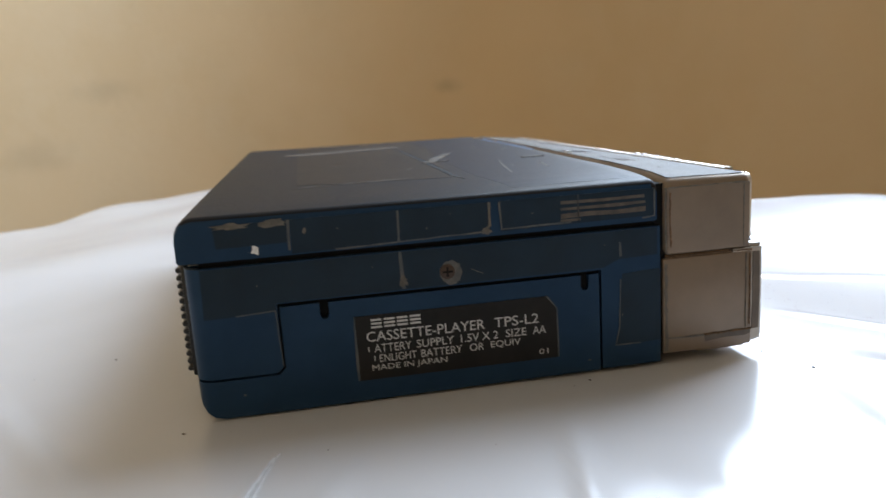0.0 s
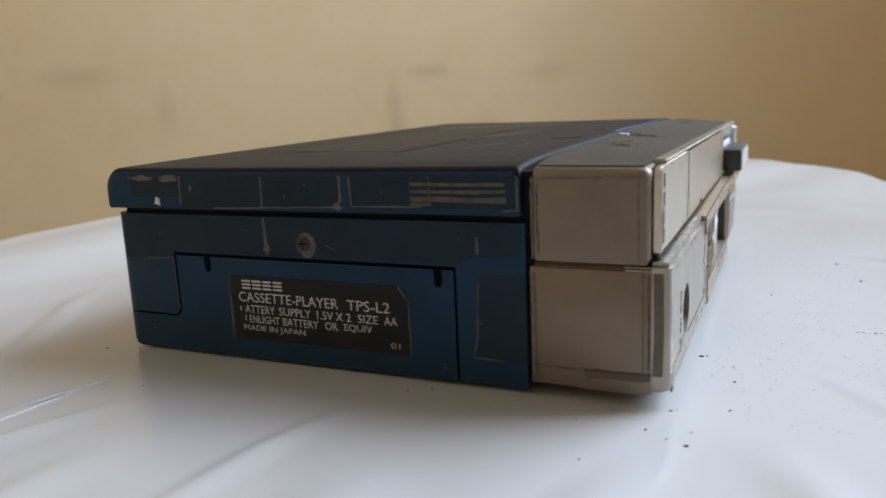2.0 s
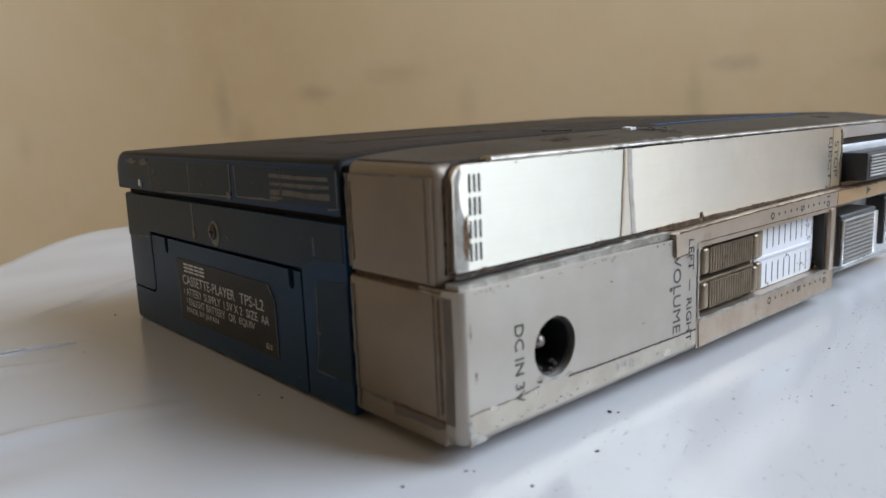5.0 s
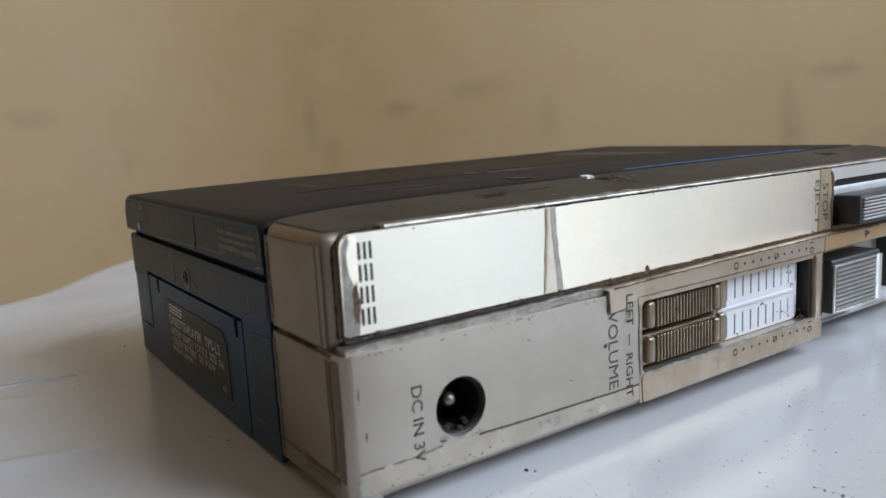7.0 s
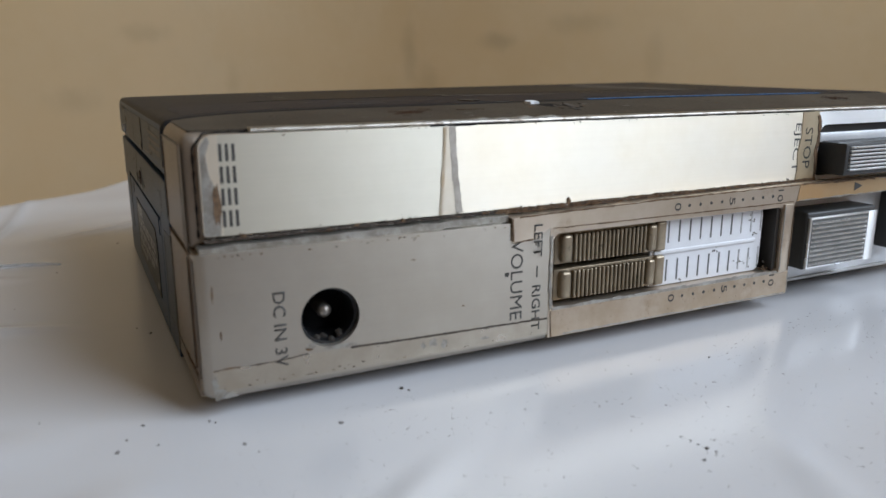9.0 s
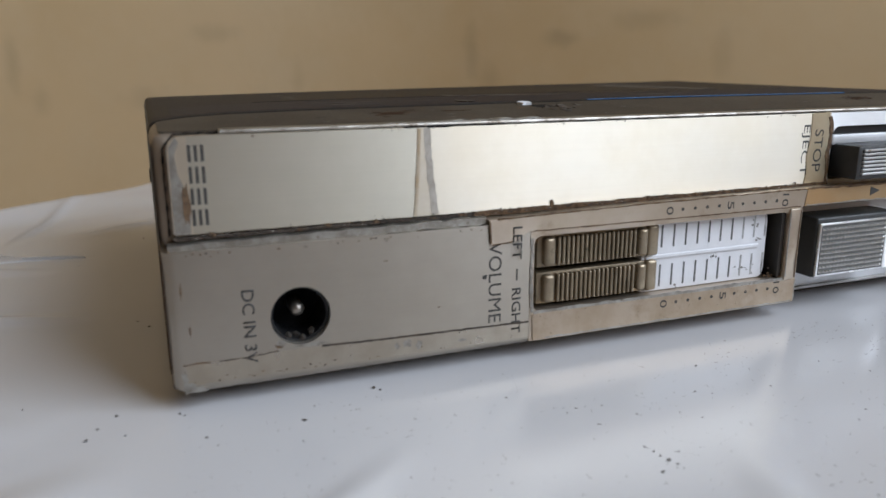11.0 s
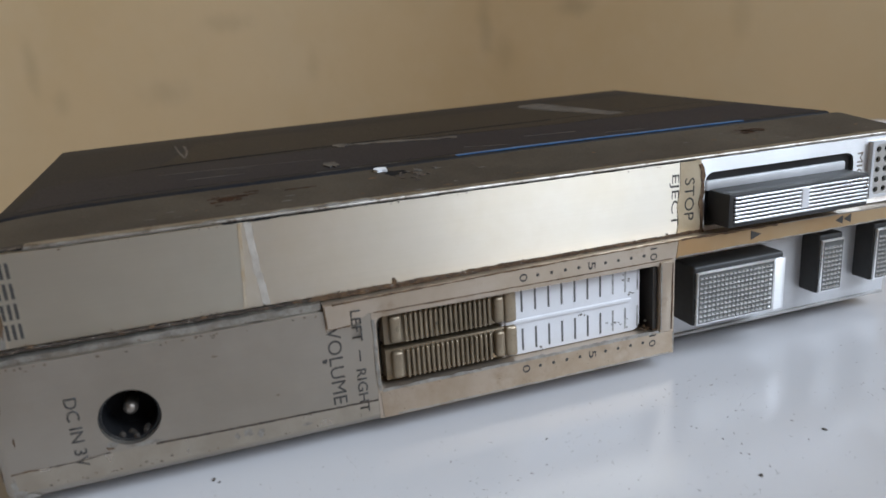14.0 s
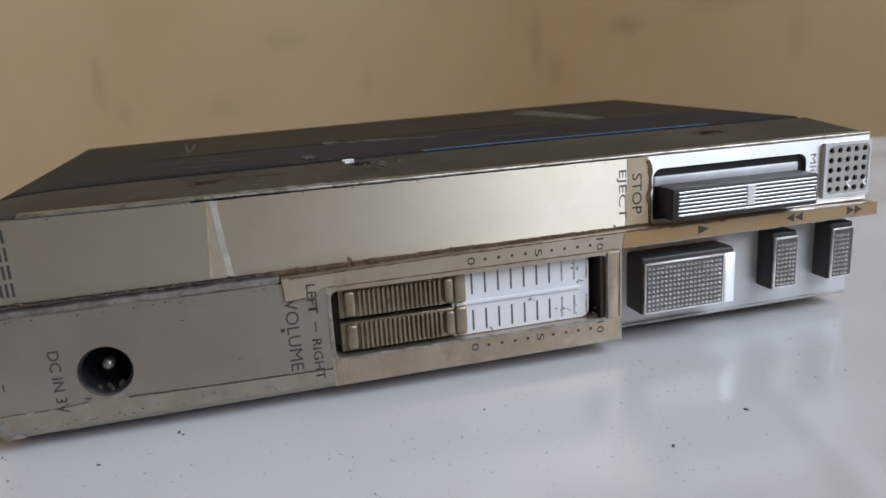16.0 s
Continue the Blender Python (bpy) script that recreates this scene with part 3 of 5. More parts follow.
door_loop = [(11.25, 16.0), (16.9, 16.0), (16.9, 14.2), (17.2, 13.6), (17.9, 13.6), (18.2, 14.2), (18.2, 16.0), (56.8, 16.0), (56.8, 14.2), (57.1, 13.6),
             (57.8, 13.6), (58.1, 14.2), (58.1, 16.0), (59.75, 16.0), (59.75, 0.4), (2.0, 0.1), (0.6, 0.35), (-0.6, 1.1), (-1.3, 2.2), (-1.7, 3.8), (-1.7, 5.8), (10.2, 5.8), (11.25, 6.8)]
door = part("battery_door", round_corner(prism(door_loop[::-1], "y", 0.0, 1.3), -1.7, 3.0), BLUE, player, "blue battery compartment door", 25)


def sliced(bm, step=9.0):
    """Cuts across the length, so that long faces can follow a curve."""
    for y in [1.5, 3.0, 5.0] + [i * step for i in range(1, 15)]:
        bmesh.ops.bisect_plane(bm, geom=bm.verts[:] + bm.edges[:] + bm.faces[:], plane_co=(0, y * MM, 0), plane_no=(0, 1, 0))
    return bm


def rise(y):
    """How far the lid's outer edge stands up along the length: it does not shut flat."""
    return 0.0018 * max(0.0, y / 0.1328) ** 0.75


def crest(y):
    """How far the top bulges along the joint of lid and casing."""
    y = max(0.0, y)
    return 0.00095 * (1 - math.exp(-y / 0.005)) + 0.00065 * min(1.0, y / 0.075)


def lifted(bm):
    for x in range(0, 70, 10):
        bmesh.ops.bisect_plane(bm, geom=bm.verts[:] + bm.edges[:] + bm.faces[:], plane_co=(x * MM, 0, 0), plane_no=(1, 0, 0))
    for v in sliced(bm).verts:
        if v.co.z > 0.026:
            edge = rise(v.co.y) + 0.00022 * (1 - (v.co.x + 0.002) / 0.071)
            v.co.z += edge + (crest(v.co.y) - edge) * min(1.0, max(0.0, v.co.x / 0.07))
    return bm


def crowned(bm):
    """The casing's top meets the lid on its inner side and falls to the plate."""
    for v in sliced(bm).verts:
        if v.co.z > 0.026:
            v.co.z += crest(v.co.y) * min(1.0, max(0.0, (0.0845 - v.co.x) / 0.014))
    return bm


def lid_part(name, bm, mat, label="", smooth=35):
    return part(name, lifted(bm), mat, lid, label, smooth)


def rolled(bm, length, r, floor, cuts=6):
    """Rolls the upper edges at both ends of a shell that runs along y."""
    for i in range(1, cuts + 1):
        d = r * (1 - math.cos(i / cuts * math.pi / 2))
        for y in (d, length - d):
            bmesh.ops.bisect_plane(bm, geom=bm.verts[:] + bm.edges[:] + bm.faces[:], plane_co=(0, y * MM, 0), plane_no=(0, 1, 0))
    for v in bm.verts:
        d = min(v.co.y, length * MM - v.co.y) / MM
        if v.co.z > floor * MM and d < r:
            v.co.z -= (r - math.sqrt(max(0, r * r - (r - d) ** 2))) * MM
    return bm


lid = part("lid", lifted(rolled(prism(rounded(-2.1, 69.4, 23.5, 29.7, (0.4, 0.4, 0.9, 2.6), 6), "y", 0.0, 132.8), 132.8, 1.0, 26.9)), BLUE, player, "blue cassette lid with dark navy top")
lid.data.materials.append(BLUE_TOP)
# top and joint-side faces take a darker navy than the other sides
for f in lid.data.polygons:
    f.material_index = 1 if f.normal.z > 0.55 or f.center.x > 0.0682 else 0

# raised ribs down the left side
for i in range(14):
    part("rib", box(-3.2, -1.5, 4.2, 60.0, 6.6 + i * 1.15, 7.35 + i * 1.15, 0.2, 1), BLACK, player)
part("rib_strip", box(-2.4, -1.4, 3.6, 61.0, 6.0, 22.8, 0.3), BLACK, player, "black ribbed strip")

# silver casing
casing = part("silver_casing", crowned(box(70.6, 85.4, 0.0, 132.6, 17.45, 29.7, 1.3, 5)), SILVER, player, "aged silver casing along the control side")
# upper face coloured darker and browner than the casing's sides
part("casing_top", crowned(prism(rounded(71.4, 84.6, 0.9, 131.8, 0.6, 3), "z", 29.68, 29.75)), SILVER_TOP, casing, "dark brown upper face")
part("lower_casing", box(70.4, 82.5, 0.15, 132.0, 1.5, 17.2, 0.5, 2), SILVER, player, "aged silver lower casing")
part("end_block", box(70.4, 85.7, -0.02, 3.0, 1.6, 17.2, 0.3, 2), SILVER, player, "aged silver end face")
part("joint", box(69.3, 71.4, 0.8, 132.0, 1.8, 29.1), GAP, player, "dark joint between blue and silver halves")
part("seam", box(71.0, 84.9, 0.5, 132.0, 16.9, 17.7), GRIME, player, "grimy seam")
part("bottom_lip", box(76.5, 84.8, 0.6, 20.0, 1.2, 1.6, 0.15), SILVER, player)


# ---- end face details ----
label = part("rating_label", prism([(21.8, 3.4), (52.8, 3.4), (52.8, 11.3), (51.2, 13.35), (21.8, 13.35)], "y", -0.12, 0.05), LABEL, door, "black rating label with silver letters")
part("label_border", ragged([(21.7, 3.4), (21.7, 13.3)], 0.3, "y", -0.14, 0.1, 5, 2.0), EDGE_DIM, door)
part("label_border", ragged([(51.2, 13.35), (52.85, 11.3), (52.85, 3.5)], 0.22, "y", -0.14, 0.1, 6, 2.0), EDGE_DIM, door)
for i in range(4):   # maker's mark as plain blocks
    for z in (11.35, 11.9, 12.45):
        part("maker_mark", box(24.1 + i * 1.95, 25.7 + i * 1.95, -0.15, -0.1, z, z + 0.3), INK_LIGHT, label)
for words, x, w, z, h in (("CASSETTE-PLAYER", 23.3, 18.0, 9.3, 1.55), ("TPS-L2", 42.8, 7.0, 9.3, 1.55), ("ATTERY", 24.3, 5.6, 7.55, 1.25), ("SUPPLY", 30.7, 5.7, 7.55, 1.25),
                          ("1.5V X 2", 37.5, 5.8, 7.55, 1.25), ("SIZE", 44.5, 3.3, 7.55, 1.25), ("AA", 48.8, 2.1, 7.55, 1.25), ("ENLIGHT", 25.0, 5.6, 6.0, 1.2),
                          ("BATTERY", 31.3, 6.3, 6.0, 1.2), ("OR", 38.8, 2.2, 6.0, 1.2), ("EQUIV", 42.1, 4.7, 6.0, 1.2), ("MADE IN JAPAN", 23.8, 11.4, 4.5, 1.15), ("01", 49.7, 1.5, 4.2, 0.85)):
    part("lettering", lettering(words, x, z, w, h, -0.121, "end", 0.02), INK_LIGHT, label, "silver letters", 0)
for x, z in ((23.4, 7.55), (24.2, 6.1)):  # half worn first letters
    part("worn_letter", box(x, x + 0.15, -0.14, -0.1, z + 0.2, z + 1.0), INK_LIGHT, label)

part("tape", prism([(0.8, 22.45), (69.4, 22.45), (69.4, 18.2), (63.0, 18.0), (60.6, 16.9), (10.8, 16.7), (10.6, 15.4), (0.6, 15.2)], "y", -0.07, -0.01), TAPE, player, "aged clear tape", 0)
part("tape", prism([(3.2, 28.6), (13.4, 28.6), (13.3, 25.4), (3.4, 25.3)], "y", -0.07, -0.01), TAPE, player, "aged clear tape", 0)
part("tape", prism([(13.9, 28.6), (43.0, 28.6), (43.0, 24.1), (13.8, 23.7)], "y", -0.08, -0.01), TAPE, player, "aged clear tape", 0)
part("tape", prism([(44.4, 28.6), (69.0, 28.6), (69.0, 24.4), (44.6, 24.1)], "y", -0.07, -0.01), TAPE, player, "aged clear tape", 0)
part("tape", prism([(63.6, 15.6), (69.8, 15.9), (69.8, 4.2), (62.2, 4.0), (63.0, 7.0), (63.2, 12.0)], "y", -0.07, -0.01), TAPE, player, "aged clear tape", 0)
part("tape", prism([(71.2, 28.4), (85.0, 28.4), (85.0, 18.0), (71.2, 18.0)], "y", -0.08, -0.01), TAPE_THIN, player, "aged clear tape", 0)
E_EDGES = [([(13.6, 28.6), (13.5, 24.2)], 0.5), ([(29.3, 28.6), (29.2, 24.0)], 0.45), ([(42.9, 28.6), (42.8, 25.2), (42.0, 24.2)], 0.6), ([(44.4, 28.5), (44.7, 24.4), (55.5, 24.5)], 0.35),
           ([(20.0, 23.75), (41.8, 24.25)], 0.3), ([(69.0, 28.6), (69.0, 24.3), (67.0, 24.1)], 0.35), ([(56.7, 28.6), (56.7, 24.6)], 0.25),
           ([(53.9, 27.6), (67.3, 27.5)], 0.55), ([(53.9, 26.6), (67.5, 26.6)], 0.6), ([(53.9, 25.5), (67.5, 25.5)], 0.9), ([(53.9, 24.8), (57.0, 24.8)], 0.5),
           ([(29.2, 22.4), (29.4, 16.8)], 0.9), ([(63.3, 20.6), (63.4, 18.4)], 0.6), ([(62.3, 4.1), (63.0, 7.0), (63.3, 14.8)], 0.25), ([(62.3, 4.1), (66.5, 4.1)], 0.3), ([(5.0, 15.3), (10.6, 15.6), (10.9, 7.2)], 0.22)]
for i, (pts, w) in enumerate(E_EDGES):
    stripe = i in (7, 8, 9, 10)
    part("tape_edge", ragged(pts, w * (0.7 if stripe else 0.6), "y", -0.10, 0.06, 20 + i, 4.5 if stripe else 1.6, MM, 0.4), STRIPE if stripe else TAPE_EDGE if i == 2 else EDGE_DIM, player, smooth=0)
for i, (x, z, w, h) in enumerate(((5.6, 28.35, 2.4, 0.4), (11.6, 28.3, 1.9, 0.55), (42.3, 24.3, 0.8, 0.5), (29.4, 18.0, 0.6, 0.8), (15.8, 26.9, 0.25, 0.5))):
    part("worn_or_glare_patch", blob(x, z, w, h, "y", -0.16, 0.2, 40 + i), TAPE_EDGE, player, smooth=0)
part("paint_chip", blob(8.7, 24.7, 0.6, 0.62, "y", -0.2, 0.25, 3, 12, 0.4), WHITE_CHIP_GLINT, player, "bright white chip", 0)
for i, (x, z, a, b) in enumerate(((20.5, 26.8, 0.12, 0.1), (33.4, 25.6, 0.1, 0.14), (37.0, 27.4, 0.08, 0.08), (49.5, 26.4, 0.16, 0.08), (60.8, 20.4, 0.1, 0.1), (25.0, 20.6, 0.08, 0.1), (8.4, 19.5, 0.1, 0.1), (63.5, 9.0, 0.08, 0.2), (5.0, 3.4, 0.2, 0.08), (58.0, 2.2, 0.3, 0.07))):
    part("paint_chip", blob(x, z, a, b, "y", -0.1, 0.12, 640 + i, 9, 0.4), TAPE_EDGE, player, smooth=0)
part("scuff", ragged([(39.8, 18.8), (41.6, 17.9)], 0.12, "y", -0.12, 0.06, 8, 0.3), TAPE_EDGE, player, smooth=0)

# screw in its scuffed ring
part("screw_ring", blob(36.6, 18.6, 1.7, 1.85, "y", -0.13, 0.1, 9, 26, 0.07), GLUE, player, "scuffed ring of old glue", 0)
screw = part("screw", prism(circle(36.05, 18.8, 1.15, 24), "y", -0.35, 0.05, 0.12), plain("rusty_screw", (0.075, 0.052, 0.042), 0.4, 0.6), player, "small rusty cross-head screw")
for a, b in ((0.75, 0.16), (0.16, 0.75)):
    part("screw_slot", box(36.05 - a, 36.05 + a, -0.38, -0.3, 18.8 - b, 18.8 + b), GAP, screw)

# silver end: seams, grime, and a highlight painted as the line at x 84.6
for i, (pts, w, mat) in enumerate((([(70.9, 28.4), (70.9, 18.2)], 0.35, TAPE_EDGE), ([(70.9, 16.4), (70.9, 2.0)], 0.45, TAPE_EDGE), ([(71.0, 17.35), (85.6, 17.4)], 0.2, GRIME), ([(71.2, 4.2), (77.4, 4.0)], 0.25, TAPE_EDGE),
                                   ([(77.4, 4.1), (85.6, 4.3)], 0.35, GRIME), ([(84.0, 28.4), (84.1, 18.2)], 0.16, TAPE_EDGE), ([(71.4, 28.4), (84.2, 28.4)], 0.2, TAPE_EDGE), ([(84.6, 16.9), (84.65, 4.6)], 0.12, TAPE_EDGE), ([(71.6, 27.6), (71.5, 24.0), (71.7, 19.0)], 0.25, GRIME), ([(85.3, 16.8), (85.35, 5.0)], 0.22, GRIME))):
    part("grime", ragged(pts, w, "y", -0.14, 0.16, 60 + i), mat, player, smooth=0)
part("tape", prism([(77.4, 4.0), (82.0, 4.15), (85.5, 4.15), (85.6, 3.5), (84.6, 3.2), (81.0, 3.25), (77.6, 2.9)], "y", -0.08, 0.0), surface("dirty_tape", (0.13, 0.105, 0.082), (0.085, 0.068, 0.054), (0.35, 0.5), 0.2, 200.0, 3000.0), player, "dirty brown tape", 0)

part("tape", prism([(85.8, 17.0), (87.0, 17.0), (87.1, 10.0), (87.0, 4.2), (85.75, 4.1), (85.9, 9.0)], "y", 0.02, 0.12), surface("grimy_corner_tape", (0.15, 0.118, 0.092), (0.10, 0.078, 0.06), (0.34, 0.46), 0.3, 160.0, 3000.0), player, "grimy tape wrapped round the corner", 0)

# ---- control side: upper plate ----
plate = part("side_plate", prism(rounded(1.5, 92.0, 19.1, 29.45, (0.3, 0.1, 0.1, 1.4), 5), "x", 85.2, 86.3, 0.08, 1), PLATE, player, "yellowed brushed aluminium strip")
part("rim", ragged([(1.1, 18.9), (1.1, 28.1), (2.3, 29.55), (7.0, 29.6)], 0.2, "x", 85.36, 0.12, 71, 0.5), GAP, player, "dark groove round the plate", 0)
part("bare_metal", prism([(1.6, 19.15), (3.2, 19.15), (3.4, 21.0), (3.2, 23.5), (2.4, 25.5), (2.2, 27.4), (2.7, 28.8), (2.4, 29.3), (1.7, 28.2)], "x", 86.28, 86.36), FOIL, player, "scraped bare metal corner", 0)
part("worn_or_glare_patch", blob(3.0, 22.4, 0.4, 2.1, "x", 86.32, 0.08, 77, 16, 0.25), GRIME, player, smooth=0)
part("bare_metal", ragged([(24.5, 29.75), (33.0, 29.8), (45.0, 29.85)], 0.5, "x", 85.55, 0.5, 72, 1.2, MM, 0.4), FOIL, player, "bare metal edge", 0)
part("edge_wear", ragged([(33.0, 29.65), (90.0, 29.7)], 0.22, "x", 85.9, 0.12, 78, 1.5), FOIL, player, smooth=0)
part("groove", ragged([(27.0, 29.5), (38.0, 29.52)], 0.22, "x", 86.0, 0.33, 73), GAP, player, smooth=0)
for i in range(4):   # maker's mark as plain blocks
    for y in (3.5, 4.15, 4.8):
        part("maker_mark", box(86.29, 86.325, y, y + 0.34, 26.75 - i * 2.25, 28.5 - i * 2.25), INK_DARK, plate)
# film of tape; its darker, greener tone paints the plate's dimmer reflection here
part("tape_film", prism(rounded(3.5, 29.0, 19.15, 29.4, 0.2, 2), "x", 86.29, 86.306), brushed("reflection_toned_tape_film", (0.63, 0.59, 0.50), (0.58, 0.535, 0.445), (0.38, 0.46), 0.97, 60.0, 0.8), player, "film of old tape over the plate, toned for its dimmer reflection", 0)
tape_band = part("tape_wrap", prism([(28.6, 29.45), (30.2, 29.45), (30.3, 26.0), (30.7, 22.0), (31.3, 19.15), (28.0, 19.15), (28.4, 23.0)], "x", 86.3, 86.33), brushed("thick_yellow_tape", (0.70, 0.63, 0.53), (0.65, 0.57, 0.455), (0.36, 0.46), 0.95, 420.0, 0.6), player, "folded strip of yellowed tape", 0)
part("crease", ragged([(29.8, 29.3), (29.95, 26.0), (30.4, 22.0), (30.8, 19.2)], 0.6, "x", 86.33, 0.04, 75, 0.6, MM, 0.6), TAPE_PALE, tape_band, smooth=0)
part("crease", ragged([(28.9, 29.3), (28.6, 25.0), (28.3, 19.2)], 0.34, "x", 86.34, 0.06, 76, 1.2, MM, 0.4), TAPE_STAIN, tape_band, smooth=0)
part("tape_end", prism([(88.4, 29.4), (91.6, 29.5), (92.3, 28.2), (92.0, 24.0), (92.4, 20.4), (91.8, 19.1), (88.0, 19.1), (88.3, 21.0), (88.0, 23.4), (88.5, 26.0)], "x", 86.3, 86.38), surface("amber_tape", (0.72, 0.62, 0.45), (0.62, 0.50, 0.33), (0.34, 0.45), 0.85, 200, 3000, bump=0.000004), player, "amber edge of old tape", 0)
part("tape_edge", ragged([(91.7, 28.9), (92.3, 27.0), (92.0, 23.0), (92.2, 19.0)], 0.7, "x", 86.32, 0.12, 81), GRIME, player, smooth=0)
part("lettering", lettering("STOP", 89.2, 27.1, 6.1, 1.6, 86.382, "side", 0.01), INK_DARK, plate, "dark printed letters", 0)
part("lettering", lettering("EJECT", 86.7, 27.8, 7.3, 1.6, 86.302, "side", 0.01), INK_DARK, plate, "dark printed letters", 0)

bead = prism(rounded(84.5, 86.22, 29.5, 29.98, (0.1, 0.15, 0.3, 0.2), 5), "y", 6.5, 131.4)
for v in bead.verts:
    v.co.y += 0.0004 * math.sin(v.co.z * 3000)
part("edge_bead", bead, surface("worn_bright_edge", (0.44, 0.41, 0.37), (0.25, 0.22, 0.18), (0.3, 0.5), 0.9, 260.0, 3500.0, (0.11, 0.08, 0.055), (0.5, 0.7), bump=0.000006), casing, "worn bright rounded edge")
part("groove", ragged([(32.0, 29.47), (60.0, 29.5), (91.0, 29.5)], 0.1, "x", 86.05, 0.28, 79, 1.4), GAP, casing, "thin dark groove", 0)

# seam of grime and scraped metal under the plate
part("seam_grime", ragged([(1.5, 18.65), (20.0, 18.72), (37.0, 18.8)], 0.3, "x", 85.9, 0.45, 82, 0.6, MM, 0.4), DARK_GRIME, player, "dark grime packed in the seam", 0)
part("seam_grime", ragged([(36.0, 18.8), (60.0, 18.95), (92.0, 19.05)], 0.5, "x", 85.9, 0.5, 84, 0.7, MM, 0.5), GRIME, player, "brown grime packed in the seam", 0)
lip = ragged([(0.8, 17.85), (12.0, 17.95), (25.0, 18.1), (36.8, 18.15)], 0.6, "x", 85.6, 1.9, 83, 1.2, MM, 0.6)
part("bare_edge", lip, FOIL, player, "scraped bare metal edge", 0)
crng = random.Random(17)
for tone, count, first in ((GRIME, 560, 34), (DARK_GRIME, 460, 2), (TAPE_PALE, 90, 2)):
    crumbs = bmesh.new()
    for i in range(count):
        y = crng.uniform(first, 92)
        thick = (0.3 if y < 36 else 0.5) + 0.9 * abs(noise.noise((y * 0.35, 3.3, 0.0)))
        z, size = 18.78 + 0.3 * y / 92 + crng.gauss(0, 0.22) * thick, crng.uniform(0.04, 0.08 if tone is TAPE_PALE else 0.15)
        lump = Matrix.Translation(((86.3 + crng.uniform(0, 0.2)) * MM, y * MM, z * MM)) @ Matrix.Rotation(crng.uniform(-0.4, 0.4), 4, "X") @ Matrix.Diagonal((1, crng.uniform(1, 2.6), 0.8, 1))
        bmesh.ops.create_icosphere(crumbs, subdivisions=1, radius=size * MM, matrix=lump)
    part("seam_dirt", crumbs, tone, player, "crumbly brown dirt along the seam")
rng = random.Random(7)
for i in range(16):
    y = rng.uniform(2, 90)
    part("grime_lump", blob(y, 18.85 + rng.uniform(-0.15, 0.25), rng.uniform(0.15, 0.4), rng.uniform(0.1, 0.25), "x", 86.2, 0.35, 100 + i, 8), GRIME, player, smooth=0)
part("grime_lump", blob(46.4, 19.5, 0.28, 0.42, "x", 86.25, 0.2, 140, 12), GRIME, player, smooth=0)

# ---- control side: lower panel with the power socket ----
panel = part("lower_panel", prism(rounded(20.0, 42.7, 2.6, 17.65, (0.0, 0.0, 0.2, 0.0)), "x", 82.0, 88.0, 0.0), PANEL, player, "grey beige panel")
bm = bmesh.new()
add_ring(bm, (8.0, 20.0, 2.6, 17.65), circle(14.0, 9.25, 3.35, 48), "x", 82.0, 88.0)
part("socket_panel", bm, PANEL, player, "grey beige panel round the power socket")
profile = [(82.4, 0.1), (86.8, 0.1)] + [(86.8 + 1.2 * math.sin(radians(a)), 1.3 - 1.2 * math.cos(radians(a))) for a in range(15, 91, 15)] + [(88.0, 8.0), (82.4, 8.0)]
corner = prism(profile, "z", 1.7, 17.65)
for z in (1.78, 1.95, 2.2, 2.5, 3.0):
    bmesh.ops.bisect_plane(corner, geom=corner.verts[:] + corner.edges[:] + corner.faces[:], plane_co=(0, 0, z * MM), plane_no=(0, 0, 1))
for v in corner.verts:   # rolled lower edge
    h = max(0, (3.0 - v.co.z / MM) / 1.3)
    roll = 1.3 * (1 - math.sqrt(max(0, 1 - min(1, h) ** 2))) * MM
    if v.co.x > 0.085:
        v.co.x -= roll
    if v.co.y < 0.003:
        v.co.y += roll
part("corner_panel", corner, PANEL, player, "rounded corner of the panel", 40)
rail = prism([(82.0, 2.7), (87.95, 2.7), (87.75, 2.15), (87.2, 1.75), (82.0, 1.6)], "y", 7.95, 42.7)
part("foot_rail", rail, PANEL, player, "bevelled lower edge")
socket = part("power_socket", ring((10.3, 17.7, 5.55, 12.95), circle(14.0, 9.25, 3.0, 40), "x", 82.2, 87.2), BLACK, player, "round black power socket with steel pin")
part("socket_floor", prism(circle(14.0, 9.25, 3.3, 32), "x", 82.45, 82.7), GAP, socket)
pin = bmesh.new()
bmesh.ops.create_uvsphere(pin, u_segments=16, v_segments=10, radius=0.85 * MM, matrix=Matrix.Translation((85.4 * MM, 14.0 * MM, 9.35 * MM)))
part("pin", pin, STEEL, socket, "steel centre pin")
part("pin_shaft", prism(circle(14.0, 9.35, 0.8, 16), "x", 82.5, 85.4), STEEL, socket)
SOCKET_DIRT = plain("socket_dirt", (0.03, 0.022, 0.016), 0.8)
for i in range(6):
    a = radians(rng.uniform(240, 300))
    y, z, r = 14.0 + 2.95 * math.cos(a), 9.25 + 2.95 * math.sin(a), rng.uniform(0.3, 0.55)
    lump = bmesh.new()
    bmesh.ops.create_icosphere(lump, subdivisions=1, radius=r * MM, matrix=Matrix.Translation((rng.uniform(85.6, 87.2) * MM, y * MM, z * MM)))
    part("dirt_lump", lump, SOCKET_DIRT, socket)
part("worn_or_glare_patch", blob(14.8, 5.72, 1.5, 0.22, "x", 87.98, 0.04, 90, 16, 0.25), FOIL, player, "worn bright metal under the socket", 0)
part("worn_or_glare_patch", blob(11.4, 6.0, 0.5, 0.28, "x", 87.98, 0.03, 95, 14, 0.3), GRIME, player, smooth=0)
